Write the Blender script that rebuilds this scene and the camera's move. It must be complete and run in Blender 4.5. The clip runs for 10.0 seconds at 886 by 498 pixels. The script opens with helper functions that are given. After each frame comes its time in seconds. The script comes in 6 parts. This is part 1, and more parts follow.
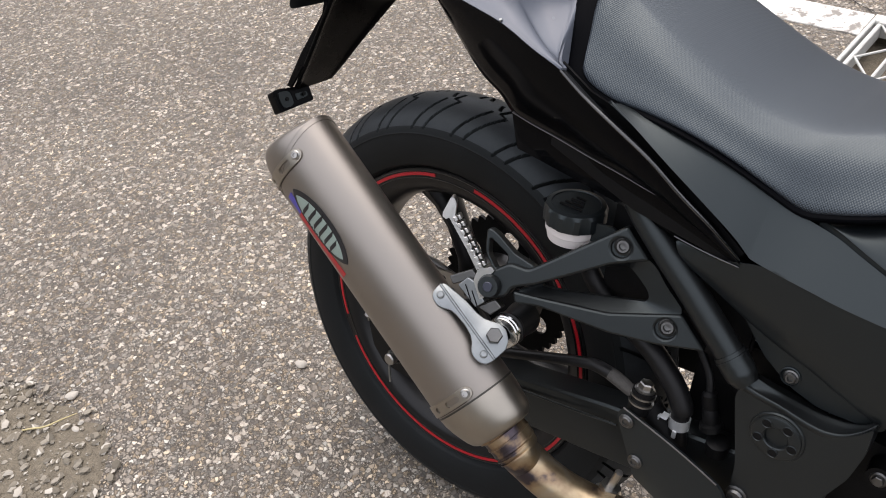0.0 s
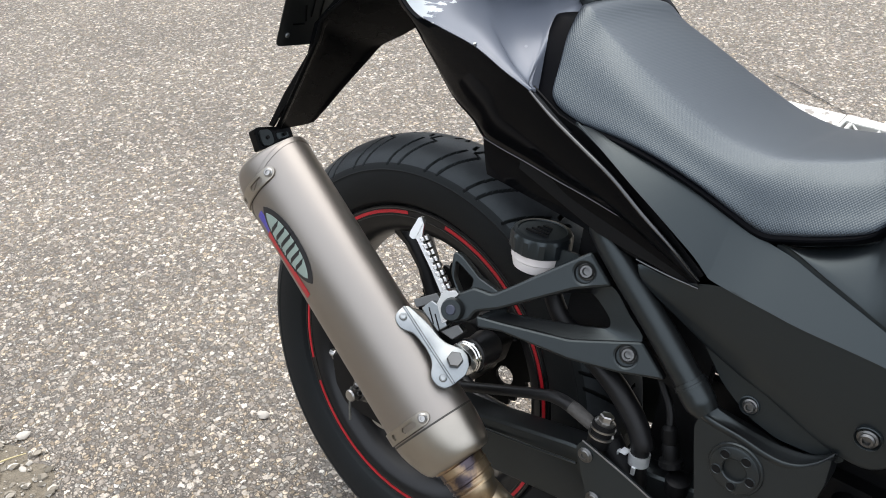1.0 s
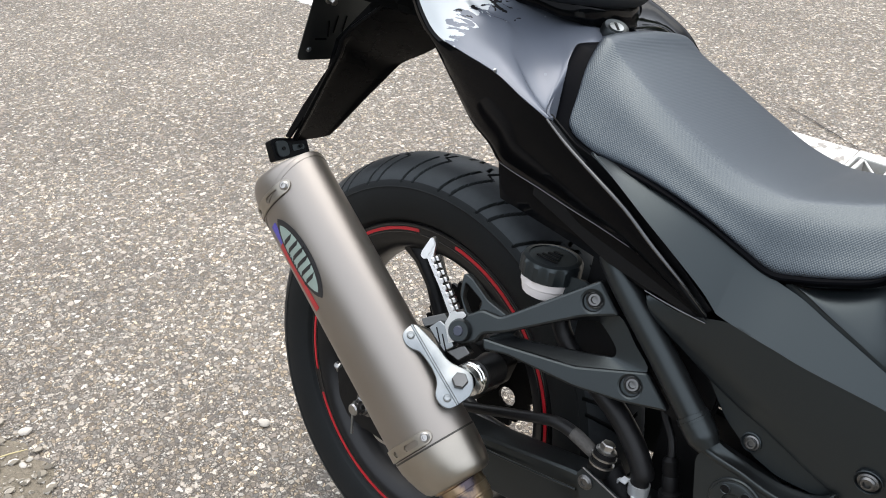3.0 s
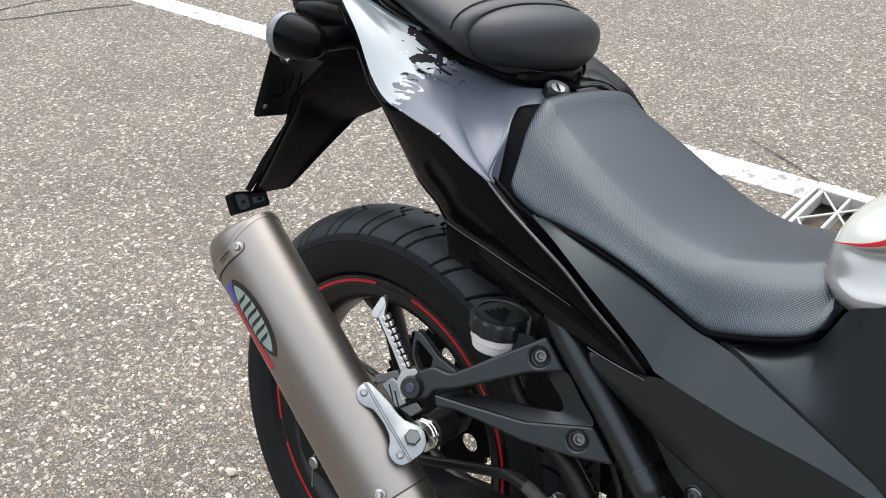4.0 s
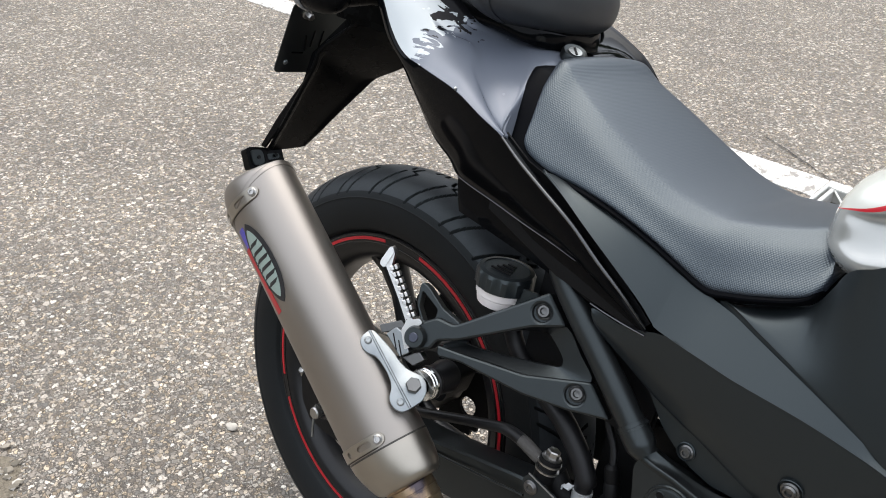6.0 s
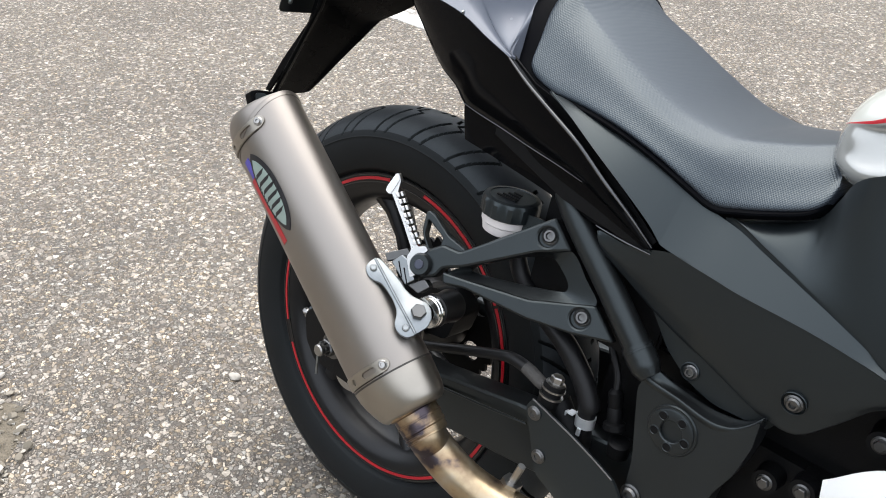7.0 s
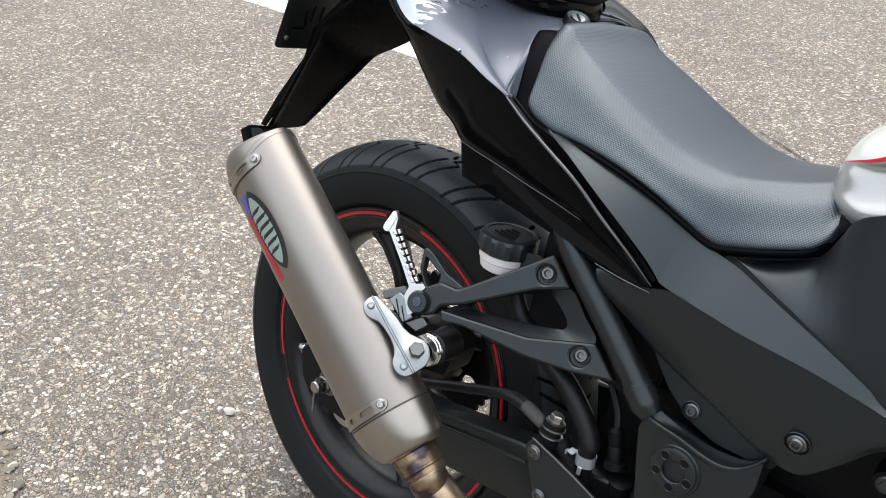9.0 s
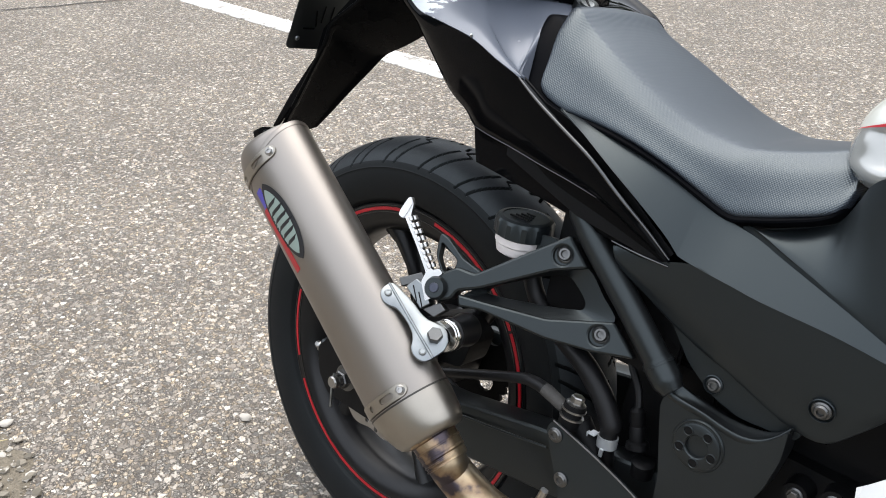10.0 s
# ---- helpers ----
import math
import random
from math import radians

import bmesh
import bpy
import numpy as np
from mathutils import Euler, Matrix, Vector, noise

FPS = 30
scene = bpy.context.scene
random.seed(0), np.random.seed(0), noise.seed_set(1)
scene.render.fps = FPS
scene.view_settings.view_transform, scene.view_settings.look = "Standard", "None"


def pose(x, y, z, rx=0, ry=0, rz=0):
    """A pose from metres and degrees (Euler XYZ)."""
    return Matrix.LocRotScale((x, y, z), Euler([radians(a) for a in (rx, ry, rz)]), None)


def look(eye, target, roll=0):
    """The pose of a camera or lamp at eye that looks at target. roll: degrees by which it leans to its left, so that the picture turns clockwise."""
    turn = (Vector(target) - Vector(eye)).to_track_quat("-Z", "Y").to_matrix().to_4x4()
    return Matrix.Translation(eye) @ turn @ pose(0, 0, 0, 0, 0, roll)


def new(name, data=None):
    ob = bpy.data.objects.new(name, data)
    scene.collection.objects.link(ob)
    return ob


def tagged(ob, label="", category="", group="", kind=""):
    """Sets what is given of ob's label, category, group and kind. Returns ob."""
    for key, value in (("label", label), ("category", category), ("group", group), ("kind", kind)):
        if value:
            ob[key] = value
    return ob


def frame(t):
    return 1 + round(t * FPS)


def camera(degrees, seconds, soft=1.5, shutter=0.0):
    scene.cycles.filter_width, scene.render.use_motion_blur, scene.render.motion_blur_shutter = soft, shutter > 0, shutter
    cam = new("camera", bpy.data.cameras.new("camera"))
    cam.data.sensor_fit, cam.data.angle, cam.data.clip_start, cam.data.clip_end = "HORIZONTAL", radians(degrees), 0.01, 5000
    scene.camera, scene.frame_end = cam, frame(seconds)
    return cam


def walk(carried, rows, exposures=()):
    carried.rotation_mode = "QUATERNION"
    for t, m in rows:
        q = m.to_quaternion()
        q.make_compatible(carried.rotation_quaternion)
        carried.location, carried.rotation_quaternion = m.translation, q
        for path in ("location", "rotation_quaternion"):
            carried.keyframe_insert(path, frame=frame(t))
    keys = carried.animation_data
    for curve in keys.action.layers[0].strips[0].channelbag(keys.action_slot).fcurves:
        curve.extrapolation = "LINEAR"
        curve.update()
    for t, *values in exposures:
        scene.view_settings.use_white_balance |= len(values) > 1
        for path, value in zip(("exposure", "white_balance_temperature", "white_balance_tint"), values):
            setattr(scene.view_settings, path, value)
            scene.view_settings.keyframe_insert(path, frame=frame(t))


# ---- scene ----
cam = camera(56.55, 10.0, soft=1.0)
# brightness and tint of the picture on the way
EXPOSURES = [(0.0, 0.98, 6800, 15), (0.5, 1.35, 6600, 11), (1.0, 1.35, 6500, 10), (2.2, 1.38, 6500, 10), (3.5, 1.38, 6500, 10), (4.0, 1.25, 6500, 10), (4.5, 1.18, 6500, 10), (5.0, 1.23, 6500, 10), (6.5, 1.3, 6500, 10), (7.5, 1.43, 6500, 10), (10.0, 1.35, 6500, 10)]
PATH = [
    (0.0, 0.5988, -0.5372, 1.1862, 48.476, 6.062, 40.595),
    (0.5, 0.6044, -0.5305, 1.1414, 52.811, 4.250, 41.365),
    (1.0, 0.6425, -0.5668, 1.1221, 55.405, 2.908, 41.585),
    (1.5, 0.6533, -0.5724, 1.1236, 54.886, 2.461, 42.380),
    (2.0, 0.6387, -0.5606, 1.1265, 55.133, 1.486, 43.648),
    (3.3, 0.6410, -0.5730, 1.1420, 56.693, 0.729, 43.311),
    (3.5, 0.6499, -0.5692, 1.1589, 57.075, 0.969, 42.905),
    (4.0, 0.6628, -0.5459, 1.1724, 58.135, 1.117, 41.702),
    (4.5, 0.6755, -0.5459, 1.1597, 57.832, 0.100, 41.694),
    (5.0, 0.6793, -0.5578, 1.1580, 57.562, -0.311, 42.308),
    (5.2, 0.6798, -0.5600, 1.1588, 57.727, -0.329, 42.600),
    (6.3, 0.6938, -0.5867, 1.1260, 57.329, -1.546, 44.093),
    (6.5, 0.7012, -0.5971, 1.1063, 56.980, -1.546, 44.116),
    (7.0, 0.7061, -0.6026, 1.0939, 56.466, -1.633, 44.015),
    (7.5, 0.7019, -0.5927, 1.1037, 56.955, -1.290, 43.467),
    (8.0, 0.6976, -0.5927, 1.1091, 57.697, -0.821, 43.181),
    (8.5, 0.6901, -0.5898, 1.1191, 58.279, -0.767, 43.133),
    (9.0, 0.6951, -0.5978, 1.1029, 58.212, -1.561, 43.448),
    (9.5, 0.7040, -0.6141, 1.0857, 58.380, -1.347, 43.456),
    (10.0, 0.7049, -0.6212, 1.0690, 59.804, -0.201, 43.238),
]
walk(cam, [(t, pose(*p)) for t, *p in PATH], EXPOSURES)

# ---- light: bright overcast sky, wide soft sun ----
world = bpy.data.worlds.new("overcast_sky")
scene.world = world
world.use_nodes = True
wn, wl = world.node_tree.nodes, world.node_tree.links
sky = wn.new("ShaderNodeTexSky")
sky.sky_type, sky.sun_disc = "NISHITA", False
sky.sun_elevation, sky.sun_rotation = radians(66), radians(324)
sky.air_density, sky.dust_density, sky.ozone_density = 1.0, 5.0, 1.0
haze = wn.new("ShaderNodeHueSaturation")
haze.inputs["Saturation"].default_value = 0.85
wl.new(sky.outputs[0], haze.inputs["Color"])
cloud = wn.new("ShaderNodeMix")
cloud.data_type = "RGBA"
cloud.inputs["Factor"].default_value = 0.75
cloud.inputs["B"].default_value = (6.1, 6.45, 7.0, 1)        # even cloud cover
wl.new(haze.outputs[0], cloud.inputs["A"])
wl.new(cloud.outputs["Result"], wn["Background"].inputs["Color"])
wn["Background"].inputs["Strength"].default_value = 0.15
sun = new("sun", bpy.data.lights.new("sun", "SUN"))
sun.data.energy, sun.data.angle, sun.data.color = 1.2, radians(70), (1.0, 0.97, 0.91)
sun.matrix_world = look((-1.6, 2.2, 6.1), (0, 0, 0))


# ---- materials ----
def shade(name, color, rough=0.5, metal=0.0, vary=0.15, scale=40.0, bump=0.1, bump_scale=400.0, coat=0.0, depth=0.001, rough_vary=0.1, spec=0.5, tint=(1, 1, 1)):
    """A plain material with grain at two scales, in object metres."""
    m = bpy.data.materials.new(name)
    m.use_nodes = True
    n, l = m.node_tree.nodes, m.node_tree.links
    b = n["Principled BSDF"]
    b.inputs["Roughness"].default_value, b.inputs["Metallic"].default_value = rough, metal
    b.inputs["Coat Weight"].default_value, b.inputs["Coat Roughness"].default_value = coat, 0.04
    b.inputs["Specular IOR Level"].default_value = spec
    co = n.new("ShaderNodeTexCoord")
    big, fine = n.new("ShaderNodeTexNoise"), n.new("ShaderNodeTexNoise")
    for t, s in ((big, scale), (fine, bump_scale)):
        t.inputs["Scale"].default_value, t.inputs["Detail"].default_value = s, 4
        l.new(co.outputs["Object"], t.inputs["Vector"])
    mix = n.new("ShaderNodeMix")
    mix.data_type = "RGBA"
    mix.inputs["A"].default_value = (*[c * (1 - vary) for c in color], 1)
    mix.inputs["B"].default_value = (*[min(1, c * (1 + vary)) for c in color], 1)
    l.new(big.outputs["Fac"], mix.inputs["Factor"])
    l.new(mix.outputs["Result"], b.inputs["Base Color"])
    rr = n.new("ShaderNodeMapRange")
    rr.inputs["To Min"].default_value, rr.inputs["To Max"].default_value = max(0.02, rough - rough_vary), min(1, rough + rough_vary)
    l.new(big.outputs["Fac"], rr.inputs["Value"])
    l.new(rr.outputs[0], b.inputs["Roughness"])
    bp = n.new("ShaderNodeBump")
    bp.inputs["Strength"].default_value, bp.inputs["Distance"].default_value = bump, depth
    l.new(fine.outputs["Fac"], bp.inputs["Height"])
    b.inputs["Specular Tint"].default_value = (*tint, 1)
    l.new(bp.outputs[0], b.inputs["Normal"])
    return m


def nodes_of(m):
    n = m.node_tree.nodes
    return n, m.node_tree.links, n["Principled BSDF"]


def ramp(n, stops):
    r = n.new("ShaderNodeValToRGB")
    while len(r.color_ramp.elements) < len(stops):
        r.color_ramp.elements.new(0.5)
    for e, (p, c) in zip(r.color_ramp.elements, stops):
        e.position, e.color = p, (*c, 1)
    return r


def asphalt_material():
    """Old asphalt: pale stone chips in a grey binder, worn to different degrees."""
    m = bpy.data.materials.new("asphalt")
    m.use_nodes = True
    n, l, b = nodes_of(m)
    co = n.new("ShaderNodeTexCoord")
    warp = n.new("ShaderNodeTexNoise")
    warp.inputs["Scale"].default_value, warp.inputs["Detail"].default_value = 190, 3
    l.new(co.outputs["Object"], warp.inputs["Vector"])
    add = n.new("ShaderNodeMixRGB")
    add.blend_type, add.inputs[0].default_value = "LINEAR_LIGHT", 0.0042
    l.new(co.outputs["Object"], add.inputs[1])
    l.new(warp.outputs["Color"], add.inputs[2])
    cells, edge, tiny = n.new("ShaderNodeTexVoronoi"), n.new("ShaderNodeTexVoronoi"), n.new("ShaderNodeTexVoronoi")
    cells.inputs["Scale"].default_value = edge.inputs["Scale"].default_value = 128
    edge.feature = "DISTANCE_TO_EDGE"
    tiny.inputs["Scale"].default_value = 380
    for v in (cells, edge, tiny):
        l.new(add.outputs[0], v.inputs["Vector"])
    sep, sep2 = n.new("ShaderNodeSeparateColor"), n.new("ShaderNodeSeparateColor")
    l.new(cells.outputs["Color"], sep.inputs[0])
    l.new(tiny.outputs["Color"], sep2.inputs[0])
    chip = ramp(n, [(0.0, (0.118, 0.11, 0.101)), (0.35, (0.2, 0.185, 0.168)), (0.6, (0.28, 0.262, 0.236)), (0.82, (0.45, 0.425, 0.384)), (1.0, (0.78, 0.745, 0.69))])
    l.new(sep.outputs[0], chip.inputs[0])
    small = ramp(n, [(0.0, (0.075, 0.069, 0.062)), (0.55, (0.215, 0.2, 0.18)), (1.0, (0.52, 0.49, 0.445))])
    l.new(sep2.outputs[0], small.inputs[0])
    mask = n.new("ShaderNodeMath")
    mask.operation = "LESS_THAN"
    mask.inputs[1].default_value = 0.45
    l.new(sep.outputs[1], mask.inputs[0])
    fill = n.new("ShaderNodeMix")
    fill.data_type = "RGBA"
    l.new(mask.outputs[0], fill.inputs["Factor"])
    l.new(chip.outputs[0], fill.inputs["A"])
    l.new(small.outputs[0], fill.inputs["B"])
    # larger chips scattered between the others
    large, ledge = n.new("ShaderNodeTexVoronoi"), n.new("ShaderNodeTexVoronoi")
    large.inputs["Scale"].default_value = ledge.inputs["Scale"].default_value = 74
    ledge.feature = "DISTANCE_TO_EDGE"
    for v in (large, ledge):
        l.new(add.outputs[0], v.inputs["Vector"])
    sep3 = n.new("ShaderNodeSeparateColor")
    l.new(large.outputs["Color"], sep3.inputs[0])
    chosen, inside, both = n.new("ShaderNodeMath"), n.new("ShaderNodeMapRange"), n.new("ShaderNodeMath")
    chosen.operation, both.operation = "GREATER_THAN", "MULTIPLY"
    chosen.inputs[1].default_value = 0.74
    inside.inputs["From Min"].default_value, inside.inputs["From Max"].default_value = 0.08, 0.14
    l.new(sep3.outputs[1], chosen.inputs[0])
    l.new(ledge.outputs["Distance"], inside.inputs["Value"])
    l.new(chosen.outputs[0], both.inputs[0])
    l.new(inside.outputs[0], both.inputs[1])
    bigchip = ramp(n, [(0.0, (0.2, 0.185, 0.165)), (0.4, (0.33, 0.31, 0.28)), (0.75, (0.5, 0.475, 0.43)), (1.0, (0.74, 0.71, 0.66))])
    l.new(sep3.outputs[0], bigchip.inputs[0])
    rim = n.new("ShaderNodeMapRange")
    rim.inputs["From Max"].default_value = 0.12
    l.new(edge.outputs["Distance"], rim.inputs["Value"])
    bind = n.new("ShaderNodeMix")
    bind.data_type = "RGBA"
    bind.inputs["A"].default_value = (0.088, 0.081, 0.074, 1)
    l.new(rim.outputs[0], bind.inputs["Factor"])
    hue = ramp(n, [(0.0, (0.93, 1.0, 1.05)), (0.5, (1.0, 1.0, 0.99)), (0.8, (1.04, 1.0, 0.92)), (1.0, (1.1, 1.0, 0.82))])
    l.new(sep.outputs[2], hue.inputs[0])
    stain = n.new("ShaderNodeMixRGB")
    stain.blend_type, stain.inputs[0].default_value = "MULTIPLY", 1
    l.new(fill.outputs["Result"], stain.inputs[1])
    l.new(hue.outputs[0], stain.inputs[2])
    l.new(stain.outputs[0], bind.inputs["B"])
    worn = n.new("ShaderNodeTexNoise")
    worn.inputs["Scale"].default_value, worn.inputs["Detail"].default_value, worn.inputs["Roughness"].default_value = 1.6, 6, 0.65
    l.new(co.outputs["Object"], worn.inputs["Vector"])
    tone = ramp(n, [(0.3, (0.77, 0.715, 0.665)), (0.7, (1.09, 1.015, 0.935))])
    l.new(worn.outputs["Fac"], tone.inputs[0])
    mul = n.new("ShaderNodeMixRGB")
    mul.blend_type, mul.inputs[0].default_value = "MULTIPLY", 1
    stones = n.new("ShaderNodeMix")
    stones.data_type = "RGBA"
    l.new(both.outputs[0], stones.inputs["Factor"])
    l.new(bind.outputs["Result"], stones.inputs["A"])
    l.new(bigchip.outputs[0], stones.inputs["B"])
    l.new(stones.outputs["Result"], mul.inputs[1])
    l.new(tone.outputs[0], mul.inputs[2])
    l.new(mul.outputs[0], b.inputs["Base Color"])
    b.inputs["Roughness"].default_value = 0.82
    hgt = n.new("ShaderNodeMath")
    hgt.operation = "MULTIPLY_ADD"
    l.new(sep.outputs[0], hgt.inputs[0])
    l.new(rim.outputs[0], hgt.inputs[1])
    rise = n.new("ShaderNodeMath")
    rise.operation = "ADD"
    l.new(sep2.outputs[0], rise.inputs[0])
    l.new(both.outputs[0], rise.inputs[1])
    l.new(rise.outputs[0], hgt.inputs[2])
    bp = n.new("ShaderNodeBump")
    bp.inputs["Strength"].default_value, bp.inputs["Distance"].default_value = 0.9, 0.0042
    l.new(hgt.outputs[0], bp.inputs["Height"])
    l.new(bp.outputs[0], b.inputs["Normal"])
    return m


def seat_material():
    """Black vinyl with a fine woven dot grain."""
    m = shade("seat_vinyl", (0.015, 0.019, 0.027), rough=0.44, spec=0.68, vary=0.08, scale=9, bump=0.0, rough_vary=0.04)
    n, l, b = nodes_of(m)
    co = n.new("ShaderNodeTexCoord")
    sep = n.new("ShaderNodeSeparateXYZ")
    l.new(co.outputs["Object"], sep.inputs[0])
    waves = []
    for axis, k in ((0, 2450.0), (2, 2450.0)):
        w = n.new("ShaderNodeMath")
        w.operation = "MULTIPLY"
        w.inputs[1].default_value = k
        l.new(sep.outputs[axis], w.inputs[0])
        sn = n.new("ShaderNodeMath")
        sn.operation = "SINE"
        l.new(w.outputs[0], sn.inputs[0])
        waves.append(sn)
    prod = n.new("ShaderNodeMath")
    prod.operation = "MULTIPLY"
    l.new(waves[0].outputs[0], prod.inputs[0])
    l.new(waves[1].outputs[0], prod.inputs[1])
    # the grain is deep on the side panels and fades on upward faces
    gz = n.new("ShaderNodeSeparateXYZ")
    l.new(co.outputs["Normal"], gz.inputs[0])
    soft = n.new("ShaderNodeMapRange")
    soft.inputs["From Min"].default_value, soft.inputs["From Max"].default_value = 0.74, 0.965
    soft.inputs["To Min"].default_value, soft.inputs["To Max"].default_value = 0.3, 0.015
    l.new(gz.outputs[2], soft.inputs["Value"])
    bp = n.new("ShaderNodeBump")
    bp.inputs["Distance"].default_value = 0.0006
    l.new(soft.outputs[0], bp.inputs["Strength"])
    l.new(prod.outputs[0], bp.inputs["Height"])
    l.new(bp.outputs[0], b.inputs["Normal"])
    return m


def heat_material():
    """Stainless pipe with straw, bronze and blue heat tints."""
    m = shade("heated_steel", (0.5, 0.4, 0.28), rough=0.38, metal=1.0, vary=0.2, scale=60, bump=0.08)
    n, l, b = nodes_of(m)
    co, tx = n.new("ShaderNodeTexCoord"), n.new("ShaderNodeTexNoise")
    tx.inputs["Scale"].default_value, tx.inputs["Detail"].default_value = 26, 5
    l.new(co.outputs["Object"], tx.inputs["Vector"])
    r = ramp(n, [(0.32, (0.075, 0.062, 0.07)), (0.39, (0.28, 0.2, 0.13)), (0.52, (0.45, 0.35, 0.225)), (0.7, (0.46, 0.4, 0.32))])
    l.new(tx.outputs["Fac"], r.inputs[0])
    l.new(r.outputs[0], b.inputs["Base Color"])
    return m


def paint_line_material():
    m = shade("road_paint", (0.74, 0.73, 0.69), rough=0.75, vary=0.1, scale=30, bump=0.4, bump_scale=250, depth=0.002)
    n, l, b = nodes_of(m)
    co, tx = n.new("ShaderNodeTexCoord"), n.new("ShaderNodeTexNoise")
    tx.inputs["Scale"].default_value, tx.inputs["Detail"].default_value, tx.inputs["Roughness"].default_value = 14, 8, 0.7
    l.new(co.outputs["Object"], tx.inputs["Vector"])
    r = ramp(n, [(0.41, (0.2, 0.185, 0.165)), (0.47, (0.62, 0.6, 0.56)), (0.55, (0.74, 0.73, 0.69)), (1.0, (0.78, 0.77, 0.74))])
    l.new(tx.outputs["Fac"], r.inputs[0])
    l.new(r.outputs[0], b.inputs["Base Color"])
    return m


def tail_material():
    """Silver tail paint that breaks up in splashes into charcoal, with a black splash near the cushion."""
    m = shade("splash_paint", (0.1, 0.105, 0.12), rough=0.26, vary=0.05, bump=0.0, rough_vary=0.04)
    n, l, b = nodes_of(m)
    co, sep = n.new("ShaderNodeTexCoord"), n.new("ShaderNodeSeparateXYZ")
    l.new(co.outputs["Object"], sep.inputs[0])
    st = n.new("ShaderNodeMapping")
    st.inputs["Scale"].default_value = (30, 70, 110)
    st.inputs["Rotation"].default_value = (0, 0.3, 0.7)
    l.new(co.outputs["Object"], st.inputs["Vector"])
    tx = n.new("ShaderNodeTexNoise")
    tx.inputs["Scale"].default_value, tx.inputs["Detail"].default_value, tx.inputs["Distortion"].default_value = 1.0, 3, 1.2
    l.new(st.outputs[0], tx.inputs["Vector"])

    def maths(op, a, b_, c=0.0):
        k = n.new("ShaderNodeMath")
        k.operation = op
        for i, v in enumerate((a, b_, c)):
            if isinstance(v, float):
                k.inputs[i].default_value = v
            else:
                l.new(v, k.inputs[i])
        return k.outputs[0]

    # metres past the splash border, positive towards the rider seat
    past = maths("MULTIPLY_ADD", tx.outputs["Fac"], 0.12, maths("SUBTRACT", sep.outputs[0], 0.118))
    grey = maths("GREATER_THAN", past, 0.0)
    dist = n.new("ShaderNodeVectorMath")
    dist.operation = "DISTANCE"
    dist.inputs[1].default_value = (0.052, -0.09, 0.868)
    l.new(co.outputs["Object"], dist.inputs[0])
    black = maths("LESS_THAN", maths("MULTIPLY_ADD", tx.outputs["Fac"], -0.12, dist.outputs["Value"]), -0.03)
    one, two = n.new("ShaderNodeMix"), n.new("ShaderNodeMix")
    one.data_type = two.data_type = "RGBA"
    l.new(grey, one.inputs["Factor"])
    one.inputs["A"].default_value, one.inputs["B"].default_value = (0.33, 0.355, 0.365, 1), (0.088, 0.099, 0.122, 1)
    l.new(black, two.inputs["Factor"])
    l.new(one.outputs["Result"], two.inputs["A"])
    two.inputs["B"].default_value = (0.008, 0.008, 0.009, 1)
    l.new(two.outputs["Result"], b.inputs["Base Color"])
    for socket, high, low in (("Metallic", 0.2, 0.0), ("Specular IOR Level", 0.3, 0.08)):
        mr = n.new("ShaderNodeMapRange")
        mr.inputs["To Min"].default_value, mr.inputs["To Max"].default_value = high, low
        l.new(black, mr.inputs["Value"])
        l.new(mr.outputs[0], b.inputs[socket])
    return m


def gravel_material():
    """Gravel whose stones differ in tone."""
    m = shade("gravel", (0.3, 0.27, 0.22), rough=0.9, vary=0.3, scale=60, bump=0.4, bump_scale=300)
    n, l, b = nodes_of(m)
    geo = n.new("ShaderNodeNewGeometry")
    r = ramp(n, [(0.0, (0.1, 0.088, 0.068)), (0.5, (0.2, 0.175, 0.138)), (0.8, (0.3, 0.27, 0.225)), (1.0, (0.5, 0.47, 0.42))])
    l.new(geo.outputs["Random Per Island"], r.inputs[0])
    l.new(r.outputs[0], b.inputs["Base Color"])
    return m


ASPHALT, SEAT, HEAT, LINE = asphalt_material(), seat_material(), heat_material(), paint_line_material()
TAIL, GRAVEL = tail_material(), gravel_material()
SMOOTHVINYL = shade("smooth_vinyl", (0.0125, 0.0145, 0.0175), rough=0.5, vary=0.1, scale=12, bump=0.05, bump_scale=900, spec=0.52)
TITANIUM = shade("brushed_titanium", (0.285, 0.26, 0.235), rough=0.43, metal=1.0, vary=0.08, scale=7, bump=0.06, bump_scale=700, rough_vary=0.06)
STEEL = shade("bare_steel", (0.34, 0.332, 0.318), rough=0.32, metal=1.0, vary=0.2, scale=40, bump=0.08)
ZINC = shade("zinc_plated_steel", (0.235, 0.25, 0.255), rough=0.34, metal=1.0, vary=0.28, scale=70, bump=0.08, rough_vary=0.14)
DULL = shade("dull_plated_bolt", (0.13, 0.13, 0.128), rough=0.4, metal=1.0, vary=0.25, scale=60, bump=0.08)
BLUEZINC = shade("blue_grey_steel", (0.05, 0.055, 0.075), rough=0.35, metal=0.6, vary=0.1, bump=0.05)
MUDGUARD = shade("glossy_black_plastic", (0.0028, 0.003, 0.0034), rough=0.28, vary=0.4, scale=25, bump=0.12, bump_scale=90, depth=0.001, rough_vary=0.12, spec=0.05)
TREAD = shade("scuffed_tread", (0.019, 0.0205, 0.023), rough=0.5, vary=0.5, scale=70, bump=0.25, bump_scale=500, spec=0.32)
SLEEVE = shade("dusty_sleeve", (0.05, 0.047, 0.043), rough=0.8, vary=0.5, scale=250, bump=0.6, bump_scale=600)
